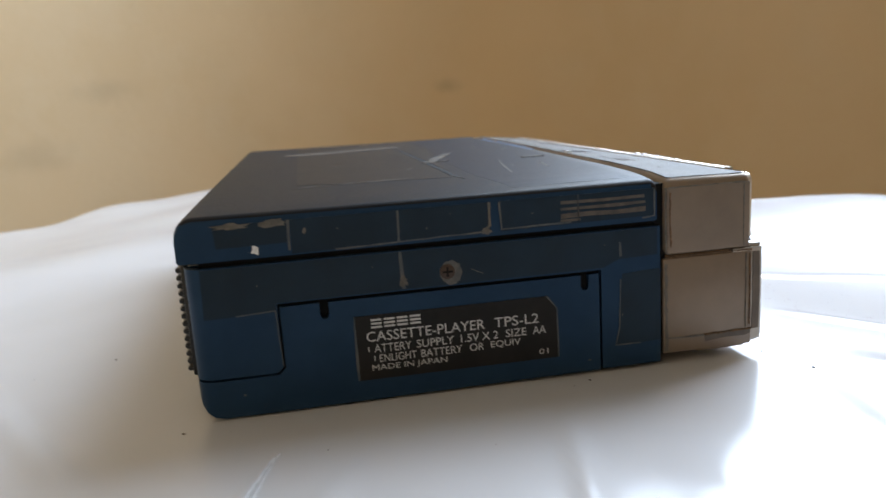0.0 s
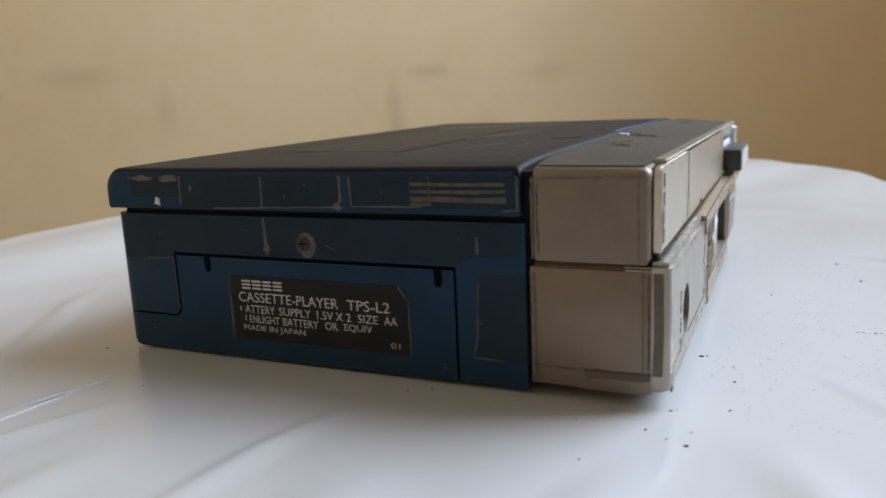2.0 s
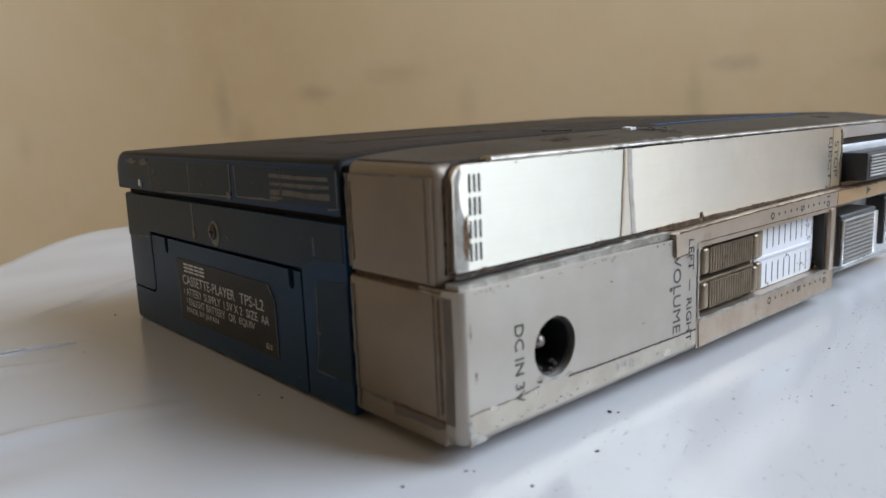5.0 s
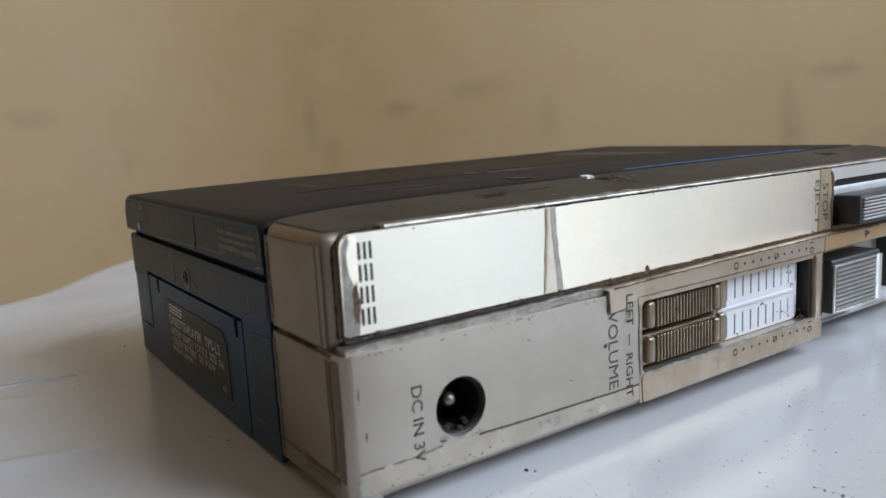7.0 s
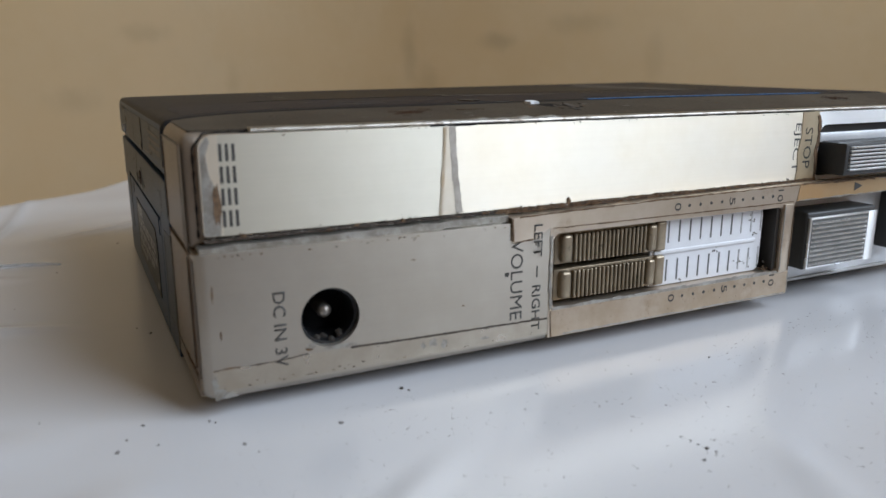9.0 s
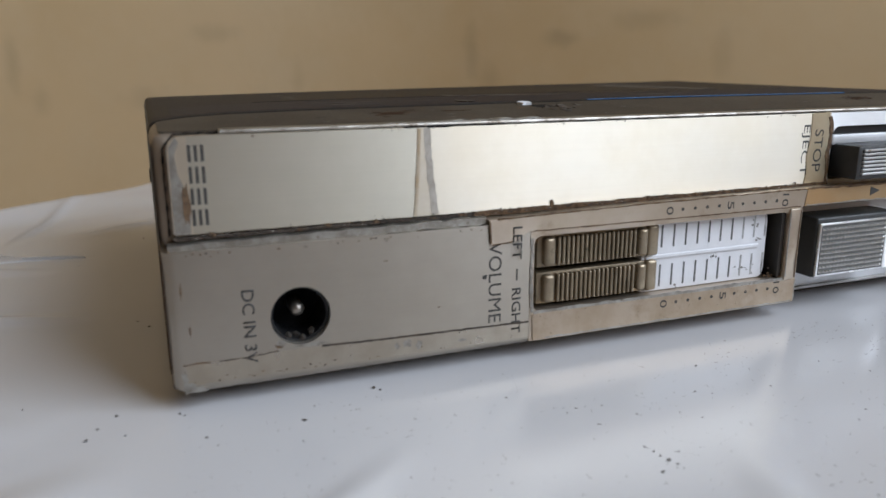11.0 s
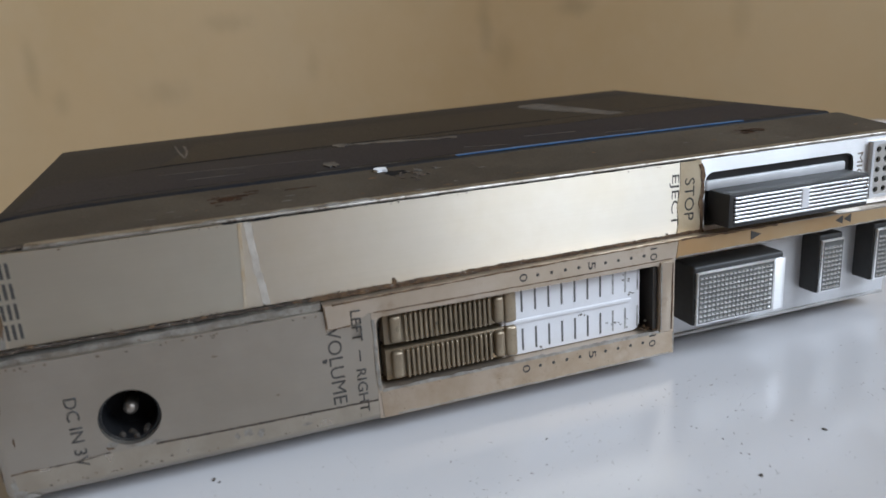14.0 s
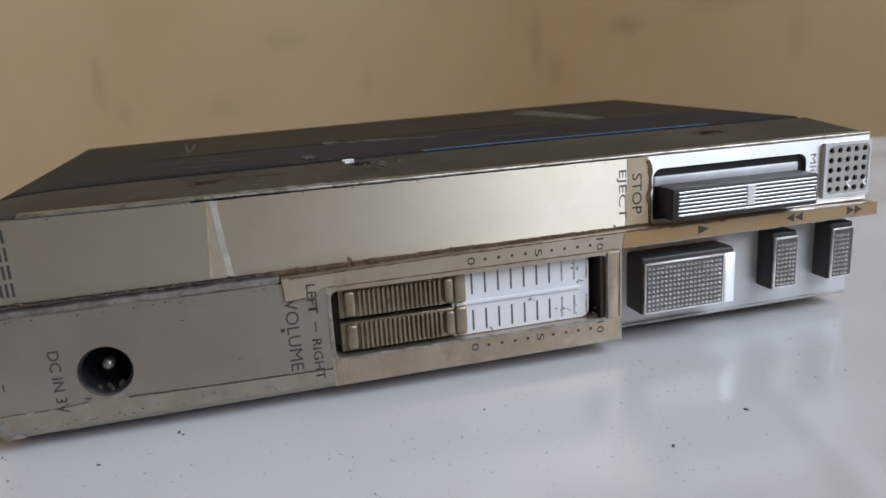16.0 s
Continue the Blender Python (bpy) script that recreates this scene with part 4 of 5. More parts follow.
part("worn_or_glare_patch", blob(10.7, 4.9, 0.7, 0.4, "x", 87.98, 0.03, 91, 16, 0.3), GRIME, player, smooth=0)
part("scored_line", ragged([(16.2, 5.35), (24.0, 5.1), (33.0, 4.95), (42.6, 4.75)], 0.2, "x", 87.99, 0.05, 92, 0.5, MM, 0.45), DARK_GRIME, player, smooth=0)
for i, (y, z, a, b) in enumerate(((20.5, 3.6, 0.5, 0.12), (27.0, 3.4, 0.8, 0.1), (33.0, 3.15, 0.4, 0.14), (38.4, 2.95, 0.9, 0.1), (5.0, 3.4, 0.6, 0.15), (2.2, 9.0, 0.12, 0.6), (1.6, 13.5, 0.1, 0.9), (24.0, 14.6, 0.25, 0.07), (30.5, 8.2, 0.2, 0.06))):
    part("worn_or_glare_patch", blob(y, z, a, b, "x", 87.985, 0.025, 600 + i, 14, 0.4), GRIME, player, smooth=0)
part("scored_line", ragged([(1.2, 5.25), (4.0, 5.3)], 0.16, "x", 87.99, 0.05, 93, 0.4), GRIME, player, smooth=0)
part("scored_line", ragged([(5.0, 5.25), (8.0, 5.2), (11.3, 5.5)], 0.14, "x", 87.99, 0.05, 94, 0.4), DARK_GRIME, player, smooth=0)
part("lettering", lettering("DC IN 3V", 7.7, 12.9, 8.4, 1.35, 88.0, "side", 0.03, 0.008), INK_DARK, panel, "dark printed letters", 0)
part("lettering", lettering("VOLUME", 37.0, 15.5, 10.2, 1.75, 88.0, "side"), INK_DARK, panel, "dark printed letters", 0)
part("lettering", lettering("LEFT", 40.1, 17.25, 4.1, 1.25, 88.26, "side", 0.03, 0.008), INK_DARK, panel, "dark printed letters", 0)
part("lettering", lettering("RIGHT", 40.2, 9.4, 5.9, 1.25, 88.0, "side", 0.03, 0.008), INK_DARK, panel, "dark printed letters", 0)
part("dash", box(88.0, 88.02, 40.75, 40.95, 10.4, 11.9), INK_DARK, panel)
part("mark", blob(36.5, 11.25, 0.28, 0.35, "x", 87.99, 0.06, 96, 10), INK_DARK, panel, smooth=0)

FOOT_TAPE = brushed("scuffed_clear_tape", (0.46, 0.405, 0.335), (0.39, 0.335, 0.265), (0.26, 0.36), 0.85, 240.0, 0.5)
part("tape", prism([(1.6, 2.9), (42.6, 2.75), (42.6, 4.7), (33.0, 4.9), (24.0, 5.05), (16.0, 5.3), (11.5, 5.4), (1.5, 5.2)], "x", 88.0, 88.02), FOOT_TAPE, panel, "scuffed clear tape along the lower edge", 0)
for i, (y, z, a, b) in enumerate(((26.5, 4.2, 0.5, 0.5), (27.9, 3.9, 0.35, 0.6), (25.2, 4.0, 0.3, 0.4), (33.5, 3.6, 0.5, 0.2), (11.6, 6.3, 0.5, 0.35), (15.6, 5.75, 1.3, 0.25))):
    part("worn_or_glare_patch", blob(y, z, a, b, "x", 88.01, 0.03, 660 + i, 13, 0.4), FOIL, panel, smooth=0)
for i, (y, z, a, b) in enumerate(((1.6, 2.7, 0.7, 0.6), (2.6, 2.3, 0.8, 0.3), (1.3, 3.9, 0.3, 0.7))):
    part("bare_metal", blob(y, z, a, b, "x", 87.75, 0.28, 670 + i, 15, 0.4), FOIL, player, "crumpled bare metal at the lower corner", 0)
for i in range(60):     # fine brown flecks stuck to the panel's edges
    y, low = rng.uniform(1.5, 42.0), rng.random() < 0.6
    z = 2.9 + abs(rng.gauss(0, 0.3)) if low else 17.4 - abs(rng.gauss(0, 0.25))
    part("speck", blob(y, z, rng.uniform(0.04, 0.2), rng.uniform(0.03, 0.1), "x", 87.99, 0.05, 700 + i, 7), DARK_GRIME if i % 2 else GRIME, panel, smooth=0)

# ---- long yellowed strip ----
strip = part("marking_strip", prism([(37.0, 18.3), (37.2, 15.2), (40.3, 15.4), (42.3, 16.55), (86.5, 16.5), (132.2, 16.7), (132.2, 18.6), (92.0, 19.0), (60.0, 18.7)], "x", 82.0, 88.25), FRAME, player, "tan strip with volume numbers and arrows", 0)
part("amber_film", prism([(86.6, 16.45), (132.3, 16.65), (132.3, 18.65), (92.0, 19.05), (87.0, 18.95)], "x", 88.2, 88.32), STRIP, strip, "amber brown film", 0)
for z, a in ((16.75, 88.26), (3.85, 88.22)):
    part("lettering", lettering("0", 62.6, z + 1.35, 1.1, 1.1, a, "side"), INK_DARK, strip, "", 0)
    part("lettering", lettering("5", 72.7, z + 1.35, 1.1, 1.1, a, "side"), INK_DARK, strip, "", 0)
    part("lettering", lettering("10", 82.4, z + 1.75, 1.8, 1.1, a, "side"), INK_DARK, strip, "", 0)
    for i in range(1, 10):
        if i != 5:
            part("dot", prism(circle(63.2 + i * 2.02, z + 0.85, 0.24, 8), "x", a - 0.01, a + 0.02), INK_DARK, strip, smooth=0)
for tips in ((99.3, 101.2), (116.4, 115.0), (118.0, 116.6), (126.4, 127.8), (127.9, 129.3)):
    part("arrow", prism([(tips[0], 17.15), (tips[1], 17.85), (tips[0], 18.55)], "x", 88.3, 88.36), INK_DARK, strip, smooth=0)

# grime and bare metal along the edges of the strip
STRIP_EDGES = [([(38.0, 18.35), (60.0, 18.75), (91.5, 19.0)], 0.2, 88.2, GRIME), ([(87.0, 16.55), (110.0, 16.6), (131.5, 16.75)], 0.2, 88.28, FOIL),
               ([(43.0, 16.5), (64.0, 16.45), (86.0, 16.5)], 0.14, 88.2, GRIME), ([(87.4, 18.9), (92.0, 18.95), (104.0, 18.8)], 0.3, 88.28, GRIME),
               ([(105.0, 18.85), (131.5, 18.6)], 0.14, 88.28, FOIL), ([(37.05, 18.2), (37.15, 15.4)], 0.16, 88.2, GRIME), ([(37.3, 15.25), (40.0, 15.4)], 0.14, 88.2, GRIME),
               ([(45.0, 2.35), (66.0, 2.3), (86.0, 2.35)], 0.26, 88.12, FOIL), ([(86.45, 2.6), (86.4, 5.5)], 0.2, 88.12, FOIL), ([(84.25, 6.2), (84.2, 15.8)], 0.16, 88.36, FOIL), ([(86.0, 6.0), (86.05, 15.9)], 0.16, 88.36, GRIME)]
for i, (pts, w, at, mat) in enumerate(STRIP_EDGES):
    part("edge_grime" if mat is GRIME else "bare_edge", ragged(pts, w, "x", at, 0.1, 500 + i, 0.9), mat, strip, smooth=0)
for i in range(26):
    y = rng.uniform(81.5, 86.3)
    lump = bmesh.new()
    bmesh.ops.create_icosphere(lump, subdivisions=1, radius=rng.uniform(0.07, 0.2) * MM)
    lump.transform(Matrix.Translation((rng.uniform(86.6, 87.9) * MM, y * MM, (6.0 + abs(rng.gauss(0, 0.22))) * MM)) @ Matrix.Rotation(rng.uniform(0, 3), 4, "X") @ Matrix.Diagonal((1, rng.uniform(1, 2.4), 1, 1)))
    part("grime_lump", lump, GRIME, strip, smooth=0)
for i in range(40):      # specks stuck to the plate's edges
    y, up = rng.uniform(5, 91), rng.random() < 0.4
    z = 29.35 - abs(rng.gauss(0, 0.12)) if up else 19.15 + abs(rng.gauss(0, 0.2))
    part("speck", blob(y, z, rng.uniform(0.04, 0.16), rng.uniform(0.03, 0.09), "x", 86.29, 0.05, 540 + i, 7), GRIME, plate, smooth=0)

# ---- volume window ----
opening = rounded(43.2, 84.0, 5.95, 15.75, (1.0, 0.6, 0.6, 1.0), 5)
dense = []
for (a, b), (c, d) in zip(opening, opening[1:] + opening[:1]):
    n = max(1, int(math.hypot(c - a, d - b) / 1.5))
    dense += [(a + (c - a) * i / n, b + (d - b) * i / n) for i in range(n)]
volume = part("volume_window", ring((42.7, 86.6, 2.1, 16.55), dense, "x", 82.3, 88.05), FRAME, player, "tan frame of the volume window")
part("frame_film", prism([(43.2, 2.15), (86.2, 2.2), (86.6, 2.6), (86.5, 5.6), (45.0, 5.75), (43.0, 5.7)], "x", 88.0, 88.2), FRAME_FILM, volume, "yellowed film under the window", 0)
part("frame_edge", ragged([(43.3, 5.9), (60.0, 5.85), (85.0, 5.85)], 0.45, "x", 88.0, 0.16, 97, 0.8, MM, 0.3), FOIL, volume, smooth=0)
part("frame_edge", ragged([(42.9, 15.6), (42.85, 10.0), (43.0, 6.0)], 0.4, "x", 88.02, 0.1, 98), FOIL, volume, smooth=0)
part("post", box(87.9, 88.4, 84.1, 86.1, 5.7, 16.2, 0.2), FRAME, volume, "worn tan post")
part("window_floor", box(83.5, 84.2, 43.0, 84.6, 5.5, 16.2), plain("grimy_window_floor", (0.035, 0.028, 0.022), 0.5), volume, "dark grimy floor of the window")
TICK = plain("grey_tick_ink", (0.13, 0.125, 0.12), 0.5)
TICK_WORN = surface("worn_tick_ink", (0.22, 0.21, 0.20), (0.45, 0.44, 0.43), (0.4, 0.5), 0.0, 900.0, 4000.0)
SMUDGE = plain("grey_smudge", (0.24, 0.22, 0.20), 0.6)
scale_card = part("scale_card", prism(rounded(60.5, 82.0, 6.0, 15.7, (0, 1.2, 1.2, 0), 4), "x", 84.2, 86.4, 0.1, 1), SCALE, volume, "white scale card with dark ticks")
part("divider", box(86.4, 86.7, 61.0, 80.5, 10.6, 11.2, 0.12, 1), SCALE, scale_card)
for i in range(10):
    for z0, z1 in ((12.1, 15.2), (6.6, 9.7)):
        part("tick", box(86.39, 86.43, 63.6 + i * 2.0 - 0.14, 63.6 + i * 2.0 + 0.14, z0, z1), TICK if i < 7 else TICK_WORN, scale_card)
for i, (y, z, w) in enumerate(((77.0, 8.2, 0.9), (79.5, 14.2, 0.8), (79.0, 7.4, 1.0), (83.3, 6.5, 1.0), (66.0, 6.2, 1.2), (72.5, 10.2, 0.6), (80.5, 11.8, 0.4))):
    for j in range(5):
        part("smudge", blob(y + rng.uniform(-w, w), z + rng.uniform(-w, w) * 0.7, rng.uniform(0.08, 0.22), rng.uniform(0.06, 0.18), "x", 86.4, 0.05, 200 + i * 7 + j, 7), SMUDGE, scale_card, smooth=0)


part("recess_liner", box(84.0, 87.7, 83.3, 84.05, 5.9, 15.8), plain("grimy_liner", (0.03, 0.024, 0.019), 0.5), volume, "dark grimy recess")


def slider(z0):
    knob = part("slider_knob", box(84.3, 86.7, 44.3, 62.3, z0 + 0.1, z0 + 4.3, 0.2, 2), KNOB, volume, "ribbed olive volume slider")
    for y0, y1 in ((45.0, 46.6), (59.2, 60.6)):
        part("end_stop", box(86.2, 87.65, y0, y1, z0 + 0.4, z0 + 4.1, 0.45, 3), KNOB, knob)
    part("end_block", box(86.2, 87.35, 60.75, 62.5, z0 + 0.15, z0 + 4.4, 0.4, 3), KNOB, knob)
    for i in range(18):
        y = 46.95 + i * 0.67
        part("rib", box(86.2, 87.55, y, y + 0.36, z0 + 0.35, z0 + 4.05, 0.1, 1), KNOB, knob)


slider(11.15)
slider(6.3)

# ---- bright end with stop lever and microphone ----
slot = rounded(92.8, 120.0, 19.6, 27.4, (0.6, 0.6, 1.4, 1.4), 4)
dense = []
for (a, b), (c, d) in zip(slot, slot[1:] + slot[:1]):
    n = max(1, int(math.hypot(c - a, d - b) / 1.2))
    dense += [(a + (c - a) * i / n, b + (d - b) * i / n) for i in range(n)]
bright = part("bright_plate", ring((92.0, 131.9, 18.9, 29.4), dense, "x", 84.0, 86.1), SATIN, player, "bright bare aluminium plate")
part("slot_back", box(85.42, 85.5, 92.5, 120.4, 19.2, 27.8), BLACK, bright, "dark slot behind the lever")
part("slot_rail", box(85.4, 86.0, 93.2, 118.6, 24.7, 26.2, 0.25, 2), MATTE, bright, "bright rail in the slot")
lever = part("stop_lever", prism([(93.7, 20.0), (118.9, 20.0), (118.9, 24.9), (93.7, 24.9)], "x", 85.4, 90.2, 0.35, 2), GREY_PLASTIC, player, "dark stop and eject lever with ribbed face")
for i in range(7):
    part("rib", box(90.15, 90.55, 94.5, 118.4, 20.75 + i * 0.56, 21.05 + i * 0.56, 0.08, 1), CHROME, lever)
part("lever_mark", box(90.2, 90.6, 106.0, 107.4, 21.3, 24.2, 0.08, 1), SCALE, lever, "white mark")
part("lettering", lettering("MIC", 120.7, 27.2, 4.0, 1.1, 86.1, "side"), STEEL, bright, "grey printed letters", 0)
mic = bmesh.new()
for i in range(5):
    for j in range(5):
        y, z = 123.4 + i * 1.58, 20.4 + j * 1.56
        add_ring(mic, (y, y + 1.58, z, z + 1.56), circle(y + 0.79, z + 0.78, 0.47, 12), "x", 86.3, 86.75)
bmesh.ops.remove_doubles(mic, verts=mic.verts[:], dist=1e-6)
grille = part("microphone_grille", mic, surface("grey_grille", (0.52, 0.50, 0.47), (0.46, 0.44, 0.40), (0.3, 0.45), 0.4, 200, 3000), player, "pierced metal microphone grille")
part("grille_back", box(86.15, 86.29, 123.2, 131.4, 20.2, 28.3), GAP, grille)
part("grille_border", ring((122.9, 131.7, 19.9, 28.7), rounded(123.4, 131.3, 20.4, 28.2, 0.9, 5), "x", 86.05, 86.85), MATTE, grille)

# ---- push buttons ----
part("button_panel", box(82.0, 83.2, 86.6, 132.0, 2.2, 16.7, 0.1), MATTE, player, "grey panel behind the buttons")
part("panel_lip", box(82.0, 83.7, 86.8, 131.6, 2.0, 2.5, 0.2, 2), LIP, player, "grimy lower lip")


def push_button(name, y0, y1, z0, z1, front, label, edge):
    body = part(name, box(82.4, front - 0.45, y0 - 0.2, y1, z0 - 0.2, z1 + 0.8, 0.4, 3), GREY_PLASTIC, player, label)
    face = part("face", box(front - 0.5, front, y0 + 0.1, y1 - edge, z0, z1, 0.18, 2), CHROME, body, "bright metal face")
    if edge > 0.5:
        part("smooth_edge", box(front - 0.5, front - 0.02, y1 - edge, y1, z0, z1, 0.15, 2), SATIN, body, "smooth bright edge")
    bm = bmesh.new()
    step = 0.72
    ny, nz = int((y1 - edge - y0 - 0.9) / step), int((z1 - z0 - 0.8) / step)
    for i in range(ny):
        for j in range(nz):
            y, z = y0 + 0.55 + i * step, z0 + 0.4 + j * step
            base = [bm.verts.new((front * MM, a * MM, b * MM)) for a, b in ((y + 0.06, z + 0.06), (y + 0.54, z + 0.06), (y + 0.54, z + 0.54), (y + 0.06, z + 0.54))]
            tip = [bm.verts.new(((front + 0.26) * MM, a * MM, b * MM)) for a, b in ((y + 0.2, z + 0.2), (y + 0.4, z + 0.2), (y + 0.4, z + 0.4), (y + 0.2, z + 0.4))]
            bm.faces.new(tip)
            for k in range(4):
                bm.faces.new((base[k], base[(k + 1) % 4], tip[(k + 1) % 4], tip[k]))
    # darker metal between the dots, for stronger contrast
    part("knurl_field", box(front - 0.1, front + 0.015, y0 + 0.4, y1 - edge - 0.25, z0 + 0.3, z1 - 0.3), STEEL_DARK, body, "dark knurled field")
    part("knurling", bm, KNURL, body, "knurled metal dots", 0)


KNURL = plain("knurled_metal", (0.72, 0.72, 0.70), 0.25, 0.95)
STEEL_DARK = plain("dark_field_metal", (0.14, 0.138, 0.13), 0.45, 0.6)
push_button("play_button", 90.3, 106.2, 5.4, 13.5, 88.2, "large play button with knurled face", 2.0)
push_button("rewind_button", 114.2, 118.8, 5.9, 14.4, 87.0, "small rewind button with knurled face", 0.1)
push_button("forward_button", 125.2, 129.6, 6.2, 14.7, 87.0, "small forward button with knurled face", 0.1)

# ---- top: seams, wear, rust, screws ----
lid_part("lid_seam", prism([(41.0, 92.0), (40.2, 92.0), (41.0, 60.0), (41.6, 22.0), (43.0, 16.0), (42.6, 22.0), (41.9, 60.0)], "z", 29.70, 29.745), GAP, "dark slit beside a strip of tape")
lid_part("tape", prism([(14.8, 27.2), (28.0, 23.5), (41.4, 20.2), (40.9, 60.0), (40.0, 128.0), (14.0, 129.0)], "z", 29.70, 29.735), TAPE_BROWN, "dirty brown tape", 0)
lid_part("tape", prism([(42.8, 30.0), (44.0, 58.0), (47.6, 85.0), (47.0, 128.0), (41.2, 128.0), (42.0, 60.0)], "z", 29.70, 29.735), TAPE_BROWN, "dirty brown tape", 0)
lid_part("navy_field", prism([(47.5, 3.0), (66.5, 3.0), (67.4, 131.0), (48.2, 131.0), (48.4, 85.0), (45.0, 58.0), (45.5, 20.0)], "z", 29.695, 29.72), NAVY, "dark navy field between the tapes", 0)
lid_part("bare_strip", ragged([(68.4, 62.0), (68.5, 85.0), (68.6, 114.0)], 0.8, "z", 29.63, 0.12, 301, 2.5, MM, 0.45), BLUE_BRIGHT, "strip of bright blue paint", 0)
lid_part("tape_line", ragged([(52.0, 20.0), (54.4, 36.7), (56.0, 44.3)], 0.35, "z", 29.70, 0.05, 303, 1.0), TORN, smooth=0)
lid_part("torn_tape", ragged([(42.8, 50.5), (45.0, 57.0), (49.6, 69.0)], 2.4, "z", 29.70, 0.08, 302, 1.5), TORN, "torn pale strip of tape", 0)
lid_part("torn_tape", blob(43.0, 50.0, 2.8, 1.1, "z", 29.70, 0.14, 311, 18, 0.35), TORN, "torn curl of tape", 0)
lid_part("torn_tape", blob(63.0, 44.5, 2.6, 1.0, "z", 29.72, 0.16, 307, 18, 0.35), TORN, "torn curl of tape", 0)
# reflection in the lid's window, painted as a flat grey patch
lid_part("worn_or_glare_patch", prism([(11.0, 99.5), (16.0, 96.8), (28.0, 99.5), (43.6, 103.6), (42.6, 107.5), (26.0, 106.0), (11.0, 104.0)], "z", 29.70, 29.76), TORN, "greyish patch for the lid window's reflection", 0)
for x in (0.0, 1.6):
    lid_part("scratch", ragged([(14.0 + x, 22.8 + x), (24.0 + x, 23.2 + x), (35.0, 24.2)], 0.45, "z", 29.70, 0.05, 304 + int(x), 1.2), TORN, smooth=0)
for x, y, dx, dy, w in ((60.0, 24.0, 1.0, 8.0, 0.35), (62.0, 66.0, 3.0, 6.0, 0.5), (55.0, 30.0, 0.6, 3.0, 0.3), (36.0, 38.0, 1.2, 3.0, 0.3), (58.5, 78.0, 1.0, 9.0, 0.4), (22.0, 60.0, 3.0, 2.0, 0.3), (64.5, 90.0, 0.8, 7.0, 0.3)):
    lid_part("scuff", ragged([(x, y), (x + dx, y + dy)], w, "z", 29.72, 0.05, 312 + int(y), 1.0), TORN, smooth=0)
part("torn_hole", crowned(blob(74.6, 51.0, 1.3, 1.5, "z", 29.73, 0.05, 309, 16, 0.3)), GAP, casing, "dark torn hole in the tape", 0)
# curled bit of tape; the glint on it is put into the white colour
part("glint_fleck", crowned(blob(72.6, 49.4, 0.8, 0.8, "z", 29.75, 0.35, 308, 9, 0.4)), WHITE_CHIP_GLINT, casing, "small tape curl with its glint painted white", 0)
for i in range(18):
    part("grime_lump", crowned(blob(rng.gauss(75.6, 1.6), rng.gauss(52.5, 1.8), rng.uniform(0.1, 0.5), rng.uniform(0.12, 0.5), "z", 29.72, 0.14, 320 + i, 9, 0.45)), DARK_GRIME if i % 3 else TORN, casing, smooth=0)


def rust_spot(x, y, seed, long=5.0, wide=2.2):
    """A sunken screw under stained tape, with streaks of rust along the casing."""
    rnd = random.Random(seed)
    part("stain", crowned(blob(x, y, wide * 0.9, long * 0.85, "z", 29.735, 0.02, seed, 30, 0.3)), STAIN, casing, "brown stain", 0)
    part("screw", crowned(prism(circle(x, y, 1.1, 20), "z", 29.6, 29.78, 0.1)), RUST, casing, "rusty sunken screw")
    for k in range(22):
        u, v = rnd.gauss(0, wide * 0.5), rnd.gauss(0, long * 0.45)
        run = rnd.uniform(0.4, 2.6) * (1 - min(0.8, abs(u) / (wide * 1.6)))
        part("rust_streak", crowned(ragged([(x + u, y + v - run), (x + u + rnd.uniform(-0.2, 0.2), y + v + run)], rnd.uniform(0.12, 0.5), "z", 29.75, 0.03, seed * 40 + k, 0.4)), RUST if k % 3 else DARK_GRIME, casing, smooth=0)


rust_spot(76.6, 28.2, 11, 6.2, 2.6)
rust_spot(76.0, 108.5, 12, 4.0, 1.8)
frng = random.Random(31)
for i in range(90):     # dirt and dents in the tape over the casing's top, thickest towards the edge
    x, y = 84.3 - abs(frng.gauss(0, 5.5)), frng.uniform(8, 130)
    if x > 71.9:
        part("grime_fleck", crowned(blob(x, y, frng.uniform(0.06, 0.28), frng.uniform(0.08, 0.7), "z", 29.74, 0.04, 380 + i, 8, 0.4)), (DARK_GRIME, GRIME, DARK_GRIME, TAPE_EDGE)[i % 4], casing, smooth=0)
for i in range(14):
    y = rng.uniform(40, 90)
    lid_part("scuff", ragged([(68.2, y), (68.3, y + rng.uniform(1.0, 4.0))], 0.16, "z", 29.69, 0.04, 420 + i, 0.6), TAPE_EDGE if i % 2 else GRIME, smooth=0)
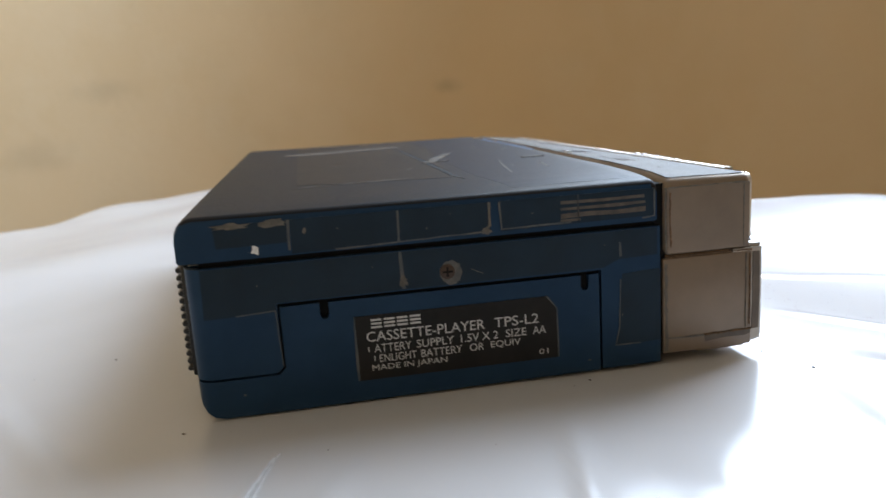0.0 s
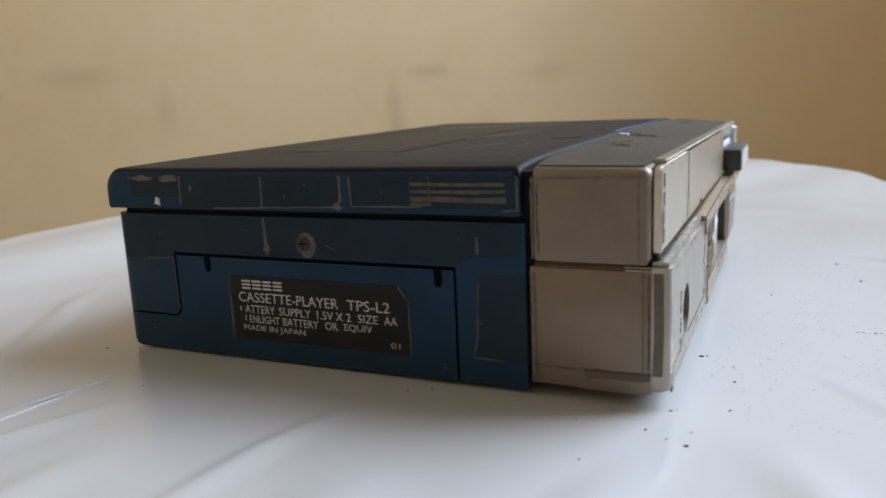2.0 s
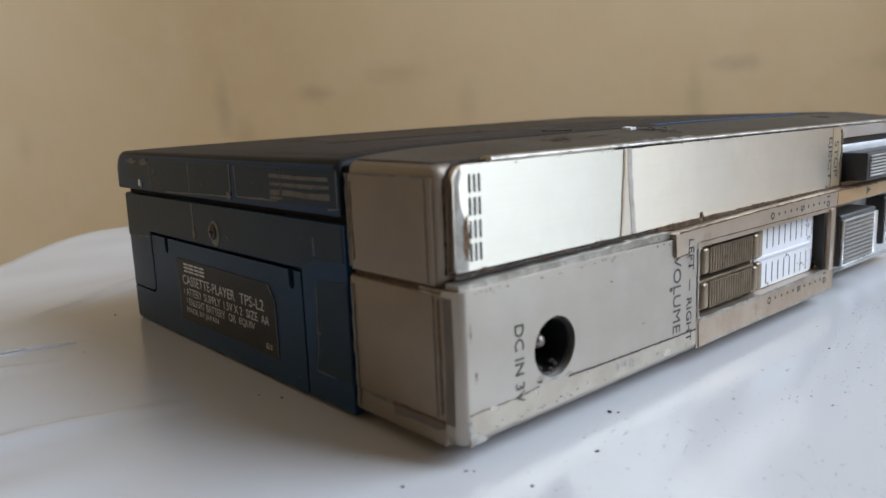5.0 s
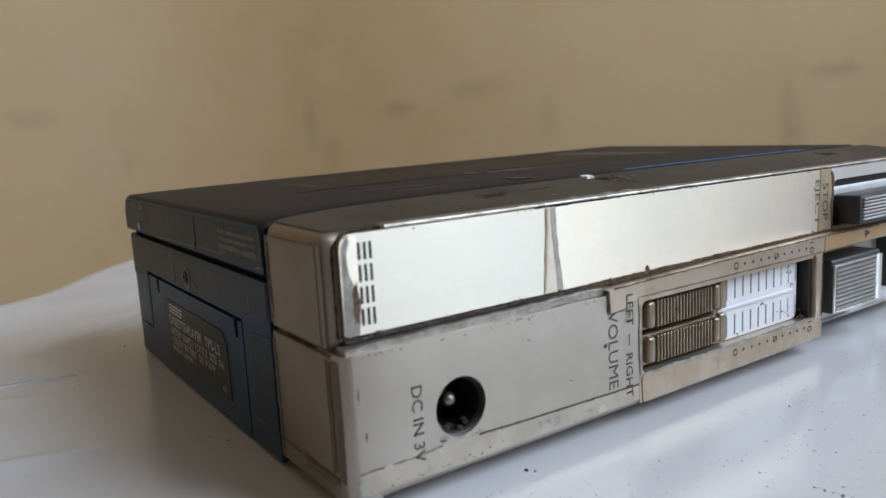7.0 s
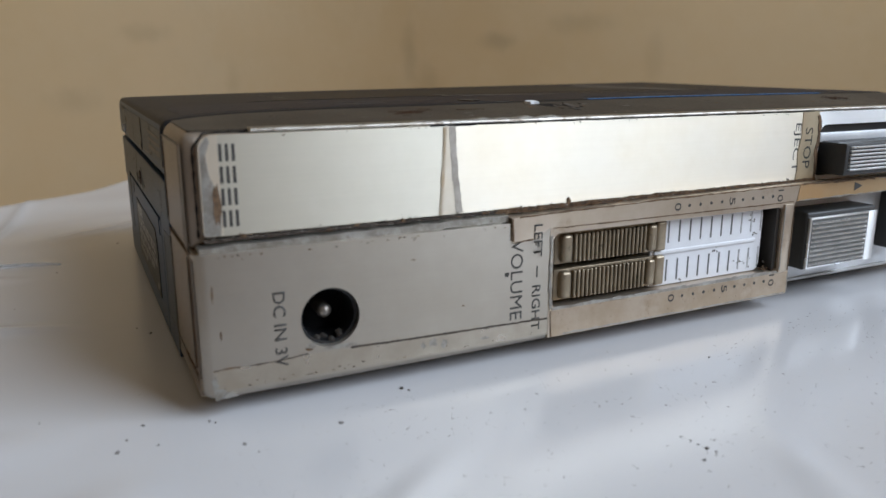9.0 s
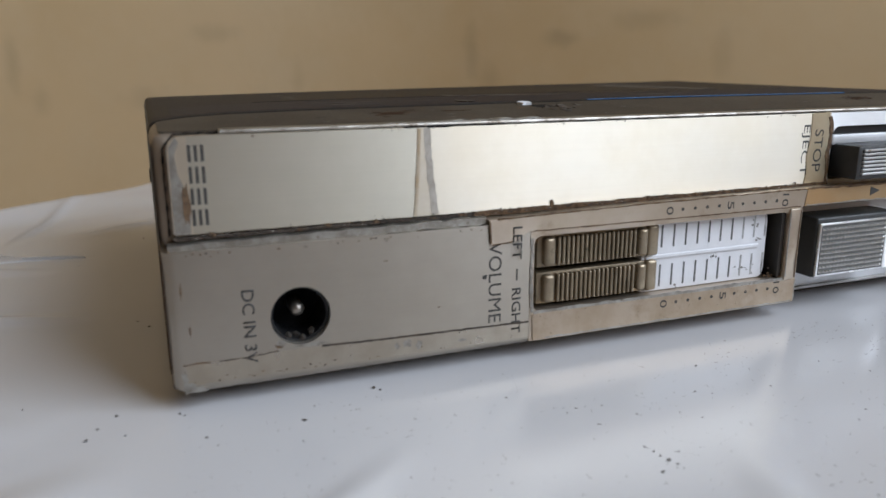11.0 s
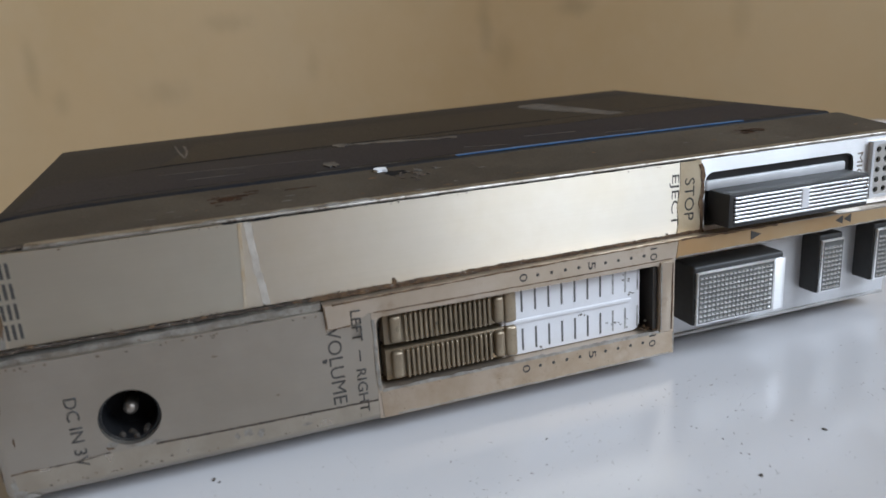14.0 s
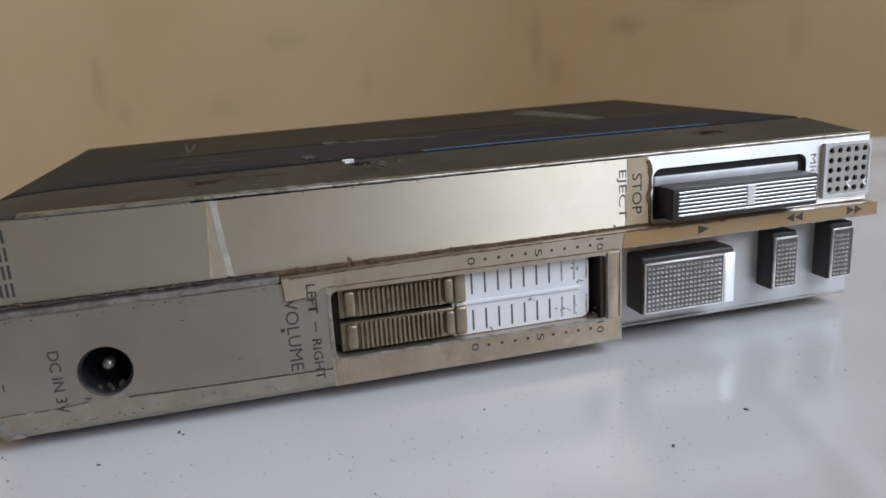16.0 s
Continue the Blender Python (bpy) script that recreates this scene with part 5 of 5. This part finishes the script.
# ---- crumbs and dirt on the sheet ----
PLACED = [(86.0, -6.0), (88.0, 0.4), (88.6, 0.9), (111.1, 43.8), (112.1, 44.2), (112.9, 44.4), (113.8, 44.8), (114.6, 45.2), (115.2, 43.0), (89.4, 21.8), (90.2, 22.3), (94.6, 2.7), (94.5, 12.7),
          (114.2, 79.3), (110.4, 92.1), (98.0, 61.0), (57.0, -2.4), (54.0, -3.9), (-3.6, -2.9), (-31.2, 11.5), (-21.7, 35.5), (-26.1, 0.9), (80.6, -15.6), (16.3, -14.2), (88.6, -7.7), (90.9, -8.7), (88.7, -15.8), (91.0, -5.0)]
for i, (x, y) in enumerate(PLACED):
    r = rng.uniform(0.08, 0.19)
    c = bmesh.new()
    bmesh.ops.create_icosphere(c, subdivisions=2, radius=r * MM)
    for v in c.verts:
        s = 1 + 0.45 * noise.noise(v.co * 2600 + Vector((i, 0, 0)))
        v.co = Vector((v.co.x * s * rng.uniform(1.0, 1.1) * 1.7, v.co.y * s, v.co.z * s * 0.55))
    turn = Matrix.Rotation(rng.uniform(0, 6.28), 4, "Z")
    ground = sheet_height(x * MM, y * MM, 0)
    ob = thing("dirt_crumb", c, CRUMB, "small dark crumb of dirt on the white sheet", "crumb", "crumbs on the sheet")
    ob.matrix_world = Matrix.Translation((x * MM, y * MM, ground + r * 0.45 * MM)) @ turn
dust = bmesh.new()


def speck(x, y, length, width, turn):
    """A flat fleck or short fibre lying on the sheet."""
    z = sheet_height(x, y, 0) + 0.00003
    ca, sa = math.cos(turn), math.sin(turn)
    vs = []
    for t in (0, 1.0, 2.1, 3.1, 4.2, 5.2):
        u, v = length * math.cos(t) * rng.uniform(0.7, 1.1), width * math.sin(t) * rng.uniform(0.7, 1.2)
        vs.append(dust.verts.new((x + u * ca - v * sa, y + u * sa + v * ca, z)))
    top = dust.verts.new((x, y, z + width * 0.7))
    for k in range(6):
        dust.faces.new((vs[k], vs[(k + 1) % 6], top))


def on_sheet(x, y):
    if -0.006 < x < 0.0905 and -0.004 < y < 0.137:
        return False
    return math.hypot(x - CX, y - CY) < reach(math.degrees(math.atan2(y - CY, x - CX))) - 0.006


for i in range(120):    # scattered all round
    a, d = rng.uniform(0, 6.283), rng.uniform(0.0, 0.17)
    x, y = 0.1 + math.cos(a) * d, 0.02 + math.sin(a) * d
    if on_sheet(x, y):
        r = rng.uniform(0.03, 0.09) * MM
        speck(x, y, r * rng.uniform(1, 2), r, rng.uniform(0, 6.28))
HEAPS = [(rng.uniform(0.094, 0.15), rng.uniform(0.0, 0.14)) for i in range(46)]
for i in range(1500):   # thickest beside the controls, partly in loose heaps
    x, y = 0.091 + abs(rng.gauss(0, 0.03)), rng.uniform(0.0, 0.15)
    if i % 3 == 0:
        x, y = (c + rng.gauss(0, 0.0022) for c in rng.choice(HEAPS))
    if on_sheet(x, y):
        r = rng.choice((0.03, 0.04, 0.04, 0.05, 0.07)) * MM * rng.uniform(0.8, 1.2)
        speck(x, y, r * rng.uniform(1.0, 3.6), r, rng.uniform(0, 6.28))
thing("dust_specks", dust, plain("brown_dust", (0.19, 0.155, 0.13), 0.8), "fine dark specks of dust over the white sheet", "dust", kind="stuff")
